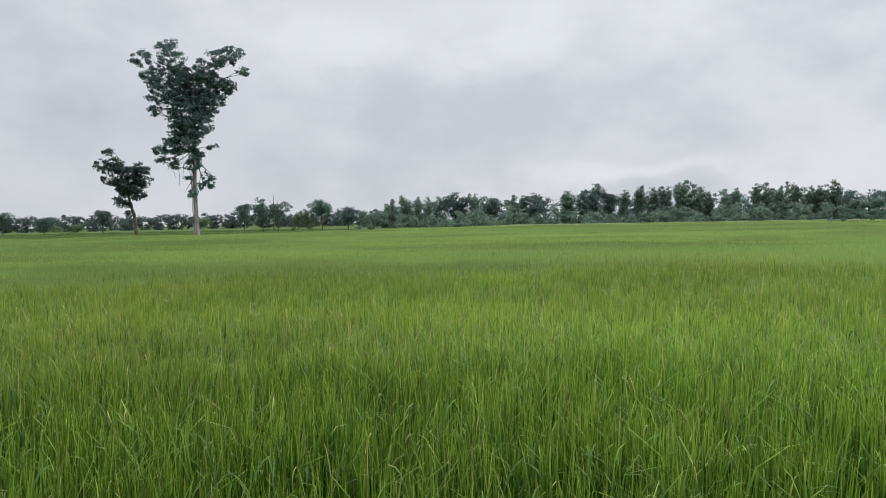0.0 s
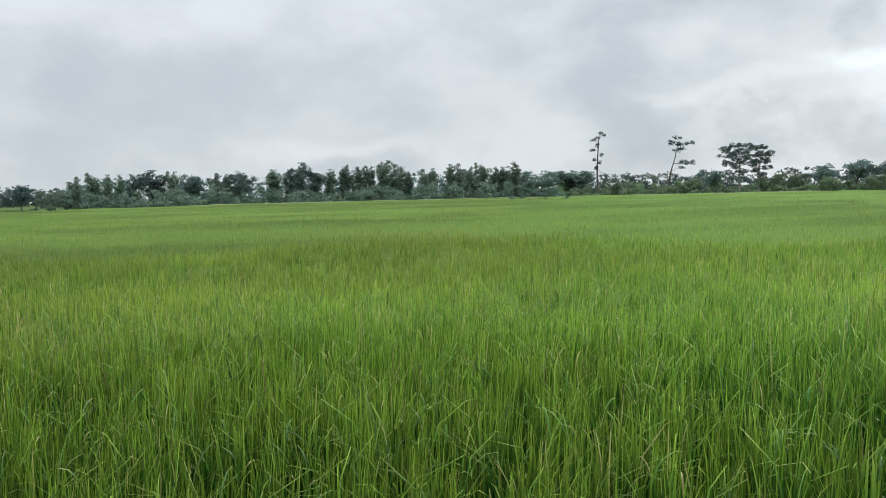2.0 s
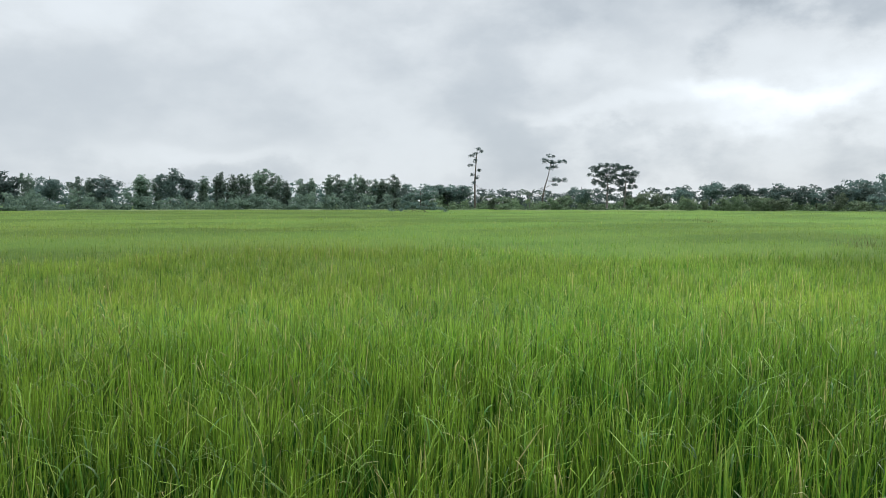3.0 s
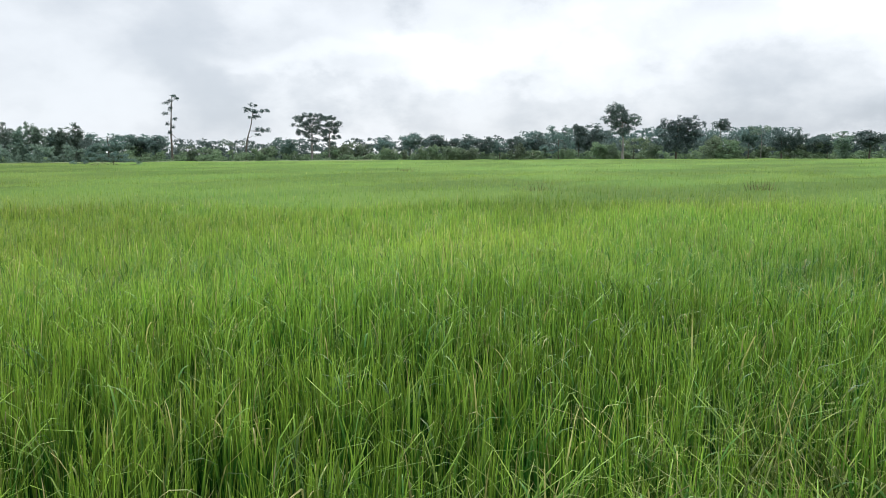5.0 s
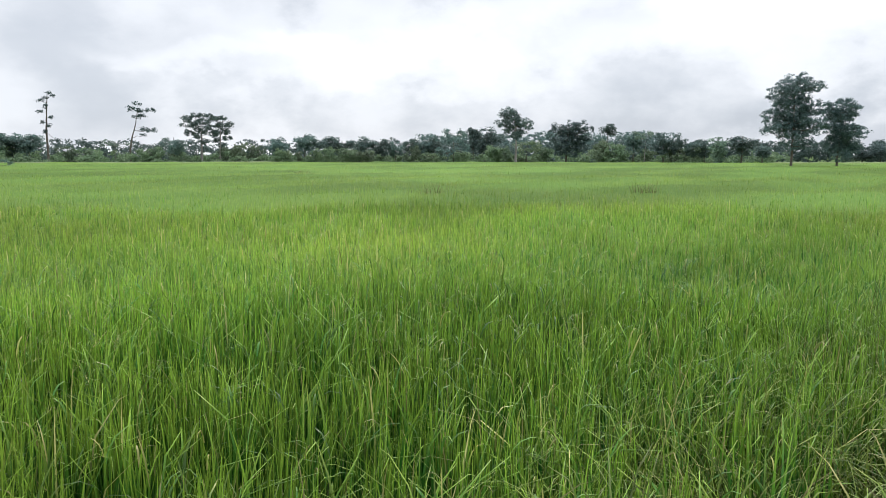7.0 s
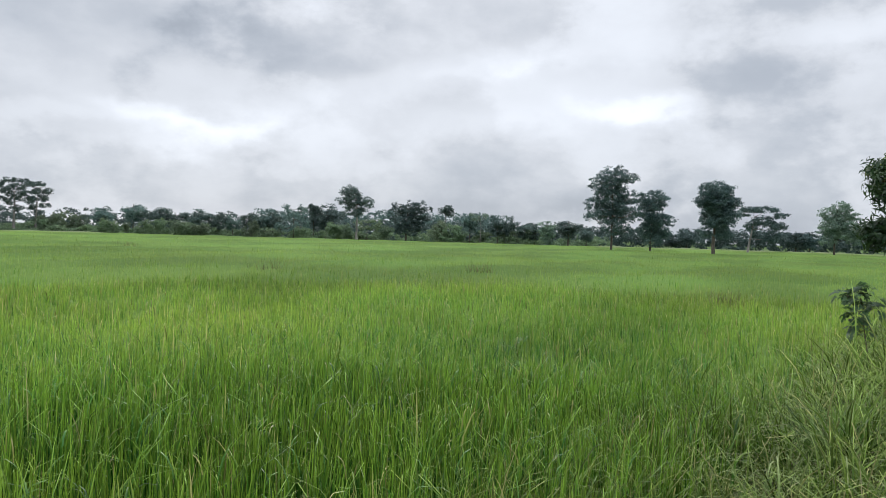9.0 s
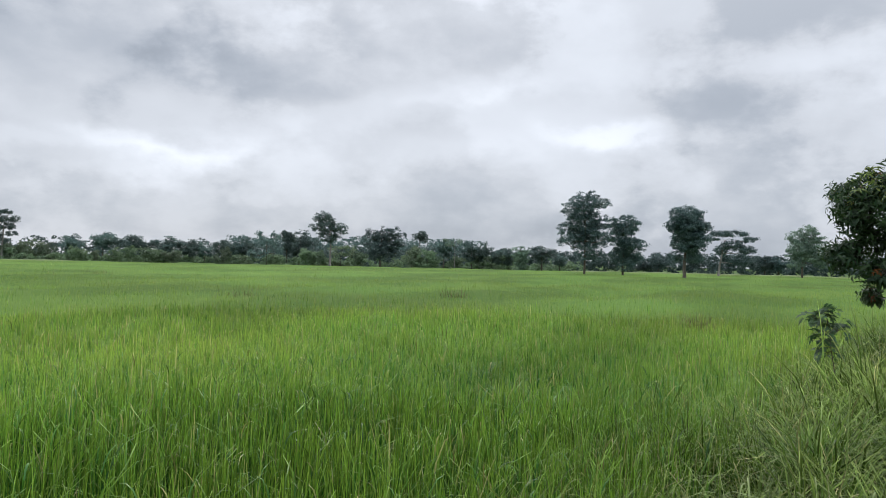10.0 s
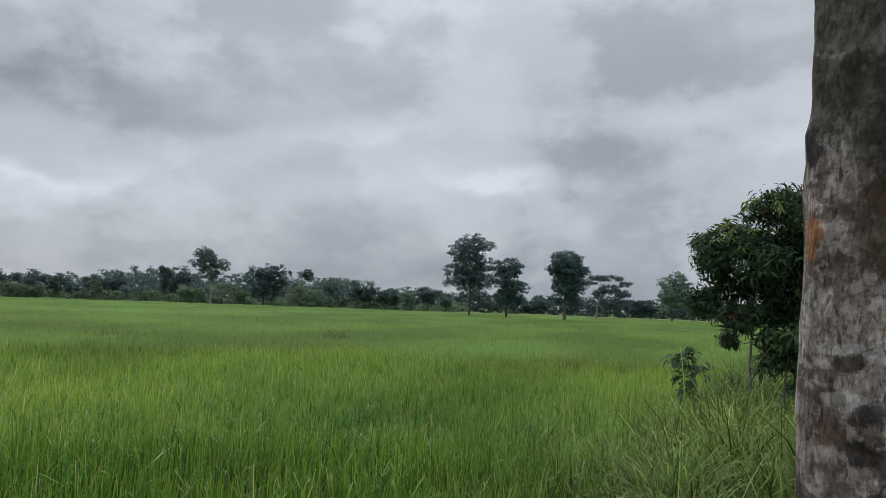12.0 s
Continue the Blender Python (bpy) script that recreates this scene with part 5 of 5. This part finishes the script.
    wobble = put(t, "ShaderNodeVectorMath", Vector=put(t, "ShaderNodeMapping", Vector=at, Scale=(1.0, 1.0, 0.48)).outputs[0])
    wobble.operation = "ADD"
    bent = put(t, "ShaderNodeTexNoise", Vector=at, Scale=45.0, Detail=3.0)
    small = put(t, "ShaderNodeVectorMath", Vector=bent.outputs[1])
    small.operation = "SCALE"
    small.inputs["Scale"].default_value = 0.010
    t.links.new(small.outputs[0], wobble.inputs[1])
    plates = put(t, "ShaderNodeTexVoronoi", Vector=wobble.outputs[0], Scale=170.0)
    edges = t.nodes.new("ShaderNodeTexVoronoi")
    edges.feature = "DISTANCE_TO_EDGE"
    t.links.new(wobble.outputs[0], edges.inputs["Vector"])
    edges.inputs["Scale"].default_value = 170.0
    plate = put(t, "ShaderNodeSeparateXYZ", Vector=plates.outputs["Color"]).outputs[0]
    c = put(t, "ShaderNodeHueSaturation", Color=c, Value=span(t, plate, 0.0, 1.0, 0.74, 1.2)).outputs[0]
    seam = calc(t, "MULTIPLY", span(t, edges.outputs["Distance"], 0.09, 0.0), span(t, cracks, 0.42, 0.58))
    c = blend(t, calc(t, "MULTIPLY", seam, 0.14), c, (0.07, 0.054, 0.045))
    c = blend(t, calc(t, "MULTIPLY", span(t, fine_cracks, 0.55, 0.64), 0.75), c, (0.065, 0.050, 0.042))
    height = calc(t, "ADD", calc(t, "ADD", calc(t, "MULTIPLY", grain, 0.4), calc(t, "MULTIPLY", plate, 0.2)), calc(t, "SUBTRACT", 0.0, calc(t, "MULTIPLY", span(t, cracks, 0.45, 0.68), 0.6)))
    b = put(t, "ShaderNodeBump", Height=height, Strength=0.9, Distance=0.012)
    finish(t, put(t, "ShaderNodeBsdfPrincipled", **{"Base Color": c, "Roughness": 0.92, "Normal": b.outputs[0], "Specular IOR Level": 0.15}).outputs[0])
    return m


def near_tree(x, y):
    g = np.random.default_rng(5)
    ob = thing("bank_tree", pose(x, y, 0.36), "tree trunk with pale lichen-blotched bark on the bank", "tree")
    zs, a = np.linspace(-0.1, 5.6, 280), np.linspace(0, 2 * np.pi, 72, endpoint=False)
    Z, A = np.meshgrid(zs, a, indexing="ij")
    R = 0.200 - 0.026 * Z + 0.12 * np.exp(-(Z + 0.1) / 0.16) + 0.006 * np.sin(2 * A + Z * 1.3) + 0.004 * np.sin(3 * A - Z * 2.1)
    bumps = np.array([noise.fractal(Vector((math.cos(q) * 1.4, math.sin(q) * 1.4, h * 5.5)), 0.9, 2.1, 5) for h, q in zip(Z.ravel(), A.ravel())]).reshape(Z.shape)
    R = R + 0.0085 * bumps
    side = np.radians(97)
    R += 0.011 * np.exp(-((A - side) / 0.22) ** 2 - ((Z - 1.925) / 0.035) ** 2)  # a knot, and a lip of torn bark above it
    R += 0.006 * np.exp(-((A - side) / 0.16) ** 2) * np.clip((Z - 1.94) / 0.03, 0, 1) * np.clip((2.6 - Z) / 0.3, 0, 1)
    cx, cy = 0.012 * np.sin(Z * 1.1), 0.012 * np.cos(Z * 0.8)
    v = np.stack([cx + np.cos(A) * R, cy + np.sin(A) * R, Z], -1).reshape(-1, 3)
    i, j = np.meshgrid(np.arange(279), np.arange(72), indexing="ij")
    k = (j + 1) % 72
    f = np.stack([i * 72 + j, i * 72 + k, (i + 1) * 72 + k, (i + 1) * 72 + j], -1).reshape(-1, 4)
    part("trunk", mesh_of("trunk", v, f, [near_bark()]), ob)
    flat = [(g.uniform(-1.6, 1.6), g.uniform(5.4, 7.6), 0.8, 0.6) for _ in range(8)]
    (wv, wf), limbs, (lv, lf) = tree_parts(with_depth(flat, g, 1.4), [(0, 0, 5.3), (0, 0, 6.0), (0.1, 0, 7.0)], 0.04, 0.16, 0.35, g, fork=0.0)
    part("leader", mesh_of("leader", wv, wf, [BARK_GREY]), ob)
    for bv_, bf_ in limbs:
        part("limb", mesh_of("limb", bv_, bf_, [BARK_GREY]), ob)
    part("crown", mesh_of("crown", lv, lf, [LEAF_DARK], smooth=False), ob)


near_tree(1.385, -0.555)


# ---- weeds that stand above the rice ----
WEED = blade_material("weed_leaf", (0.05, 0.075, 0.02), (0.09, 0.11, 0.03), (0.20, 0.17, 0.07), (0.22, 0.15, 0.09), 0.4, 0.9)


def weeds(x, y, wide, deep, count, height, label):
    px, py = x + rng.normal(0, wide, count), y + rng.normal(0, deep, count)
    return blades("weeds", px, py, np.zeros(count), rng.uniform(0, 6.28, count), height * rng.uniform(0.75, 1.15, count), 0.012 * rng.uniform(0.6, 1.3, count),
                  np.abs(rng.normal(0.08, 0.1, count)), rng.uniform(0.1, 0.9, count), 4, WEED, label, "weeds", rng.uniform(0, np.pi, count))


weeds(18.2, -0.6, 0.22, 0.20, 200, 0.93, "patch of reddish-brown seeding weeds in the rice")
for wx, wy, ww in ((40.0, 35.2, 0.6), (23.0, 14.2, 0.5), (43.6, 38.6, 0.7), (27.4, 7.8, 0.3), (62.0, 128.0, 1.2)):
    weeds(wx, wy, ww, ww * 0.6, 120, 1.02, "sparse dark weeds standing above the rice")


# the crop goes on beside and behind the camera's place
rice("rice_plants", 750, 2.1, 7.5, 14, 2, 0.0128, 0.055, 1.0, RICE_LABEL, RICE, 0.34, 0.24, 37, 62)
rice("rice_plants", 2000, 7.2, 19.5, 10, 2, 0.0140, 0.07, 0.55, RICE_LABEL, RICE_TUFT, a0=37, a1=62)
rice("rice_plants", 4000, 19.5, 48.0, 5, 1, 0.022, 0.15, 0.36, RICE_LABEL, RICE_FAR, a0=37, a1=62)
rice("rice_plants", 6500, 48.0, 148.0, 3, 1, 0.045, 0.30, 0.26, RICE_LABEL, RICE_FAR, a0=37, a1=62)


# single leaves that have dried to straw and bent over
for r0, r1, count, wide in ((2.6, 8.0, 1100, 0.008), (8.0, 20.0, 4300, 0.012)):
    ex, ey = scatter(count, r0, r1, -112, 40)
    ok = ey - edge_y(ex) > 0.05
    ex, ey = ex[ok], ey[ok]
    ne = len(ex)
    eh = rng.uniform(0, 6.28, ne)
    long = rng.uniform(0.10, 0.26, ne)
    blades("dry_leaves", ex, ey, crop_height(ex, ey) * rng.uniform(0.82, 1.06, ne) - long * 0.6, eh, long, wide * rng.uniform(0.6, 1.2, ne), np.abs(rng.normal(0.1, 0.15, ne)),
           rng.uniform(0.4, 2.6, ne), 4, RICE_DRY, "straw-yellow dried leaves bent over in the rice", "rice", eh + np.pi / 2 + rng.normal(0, 0.4, ne), 1.5)
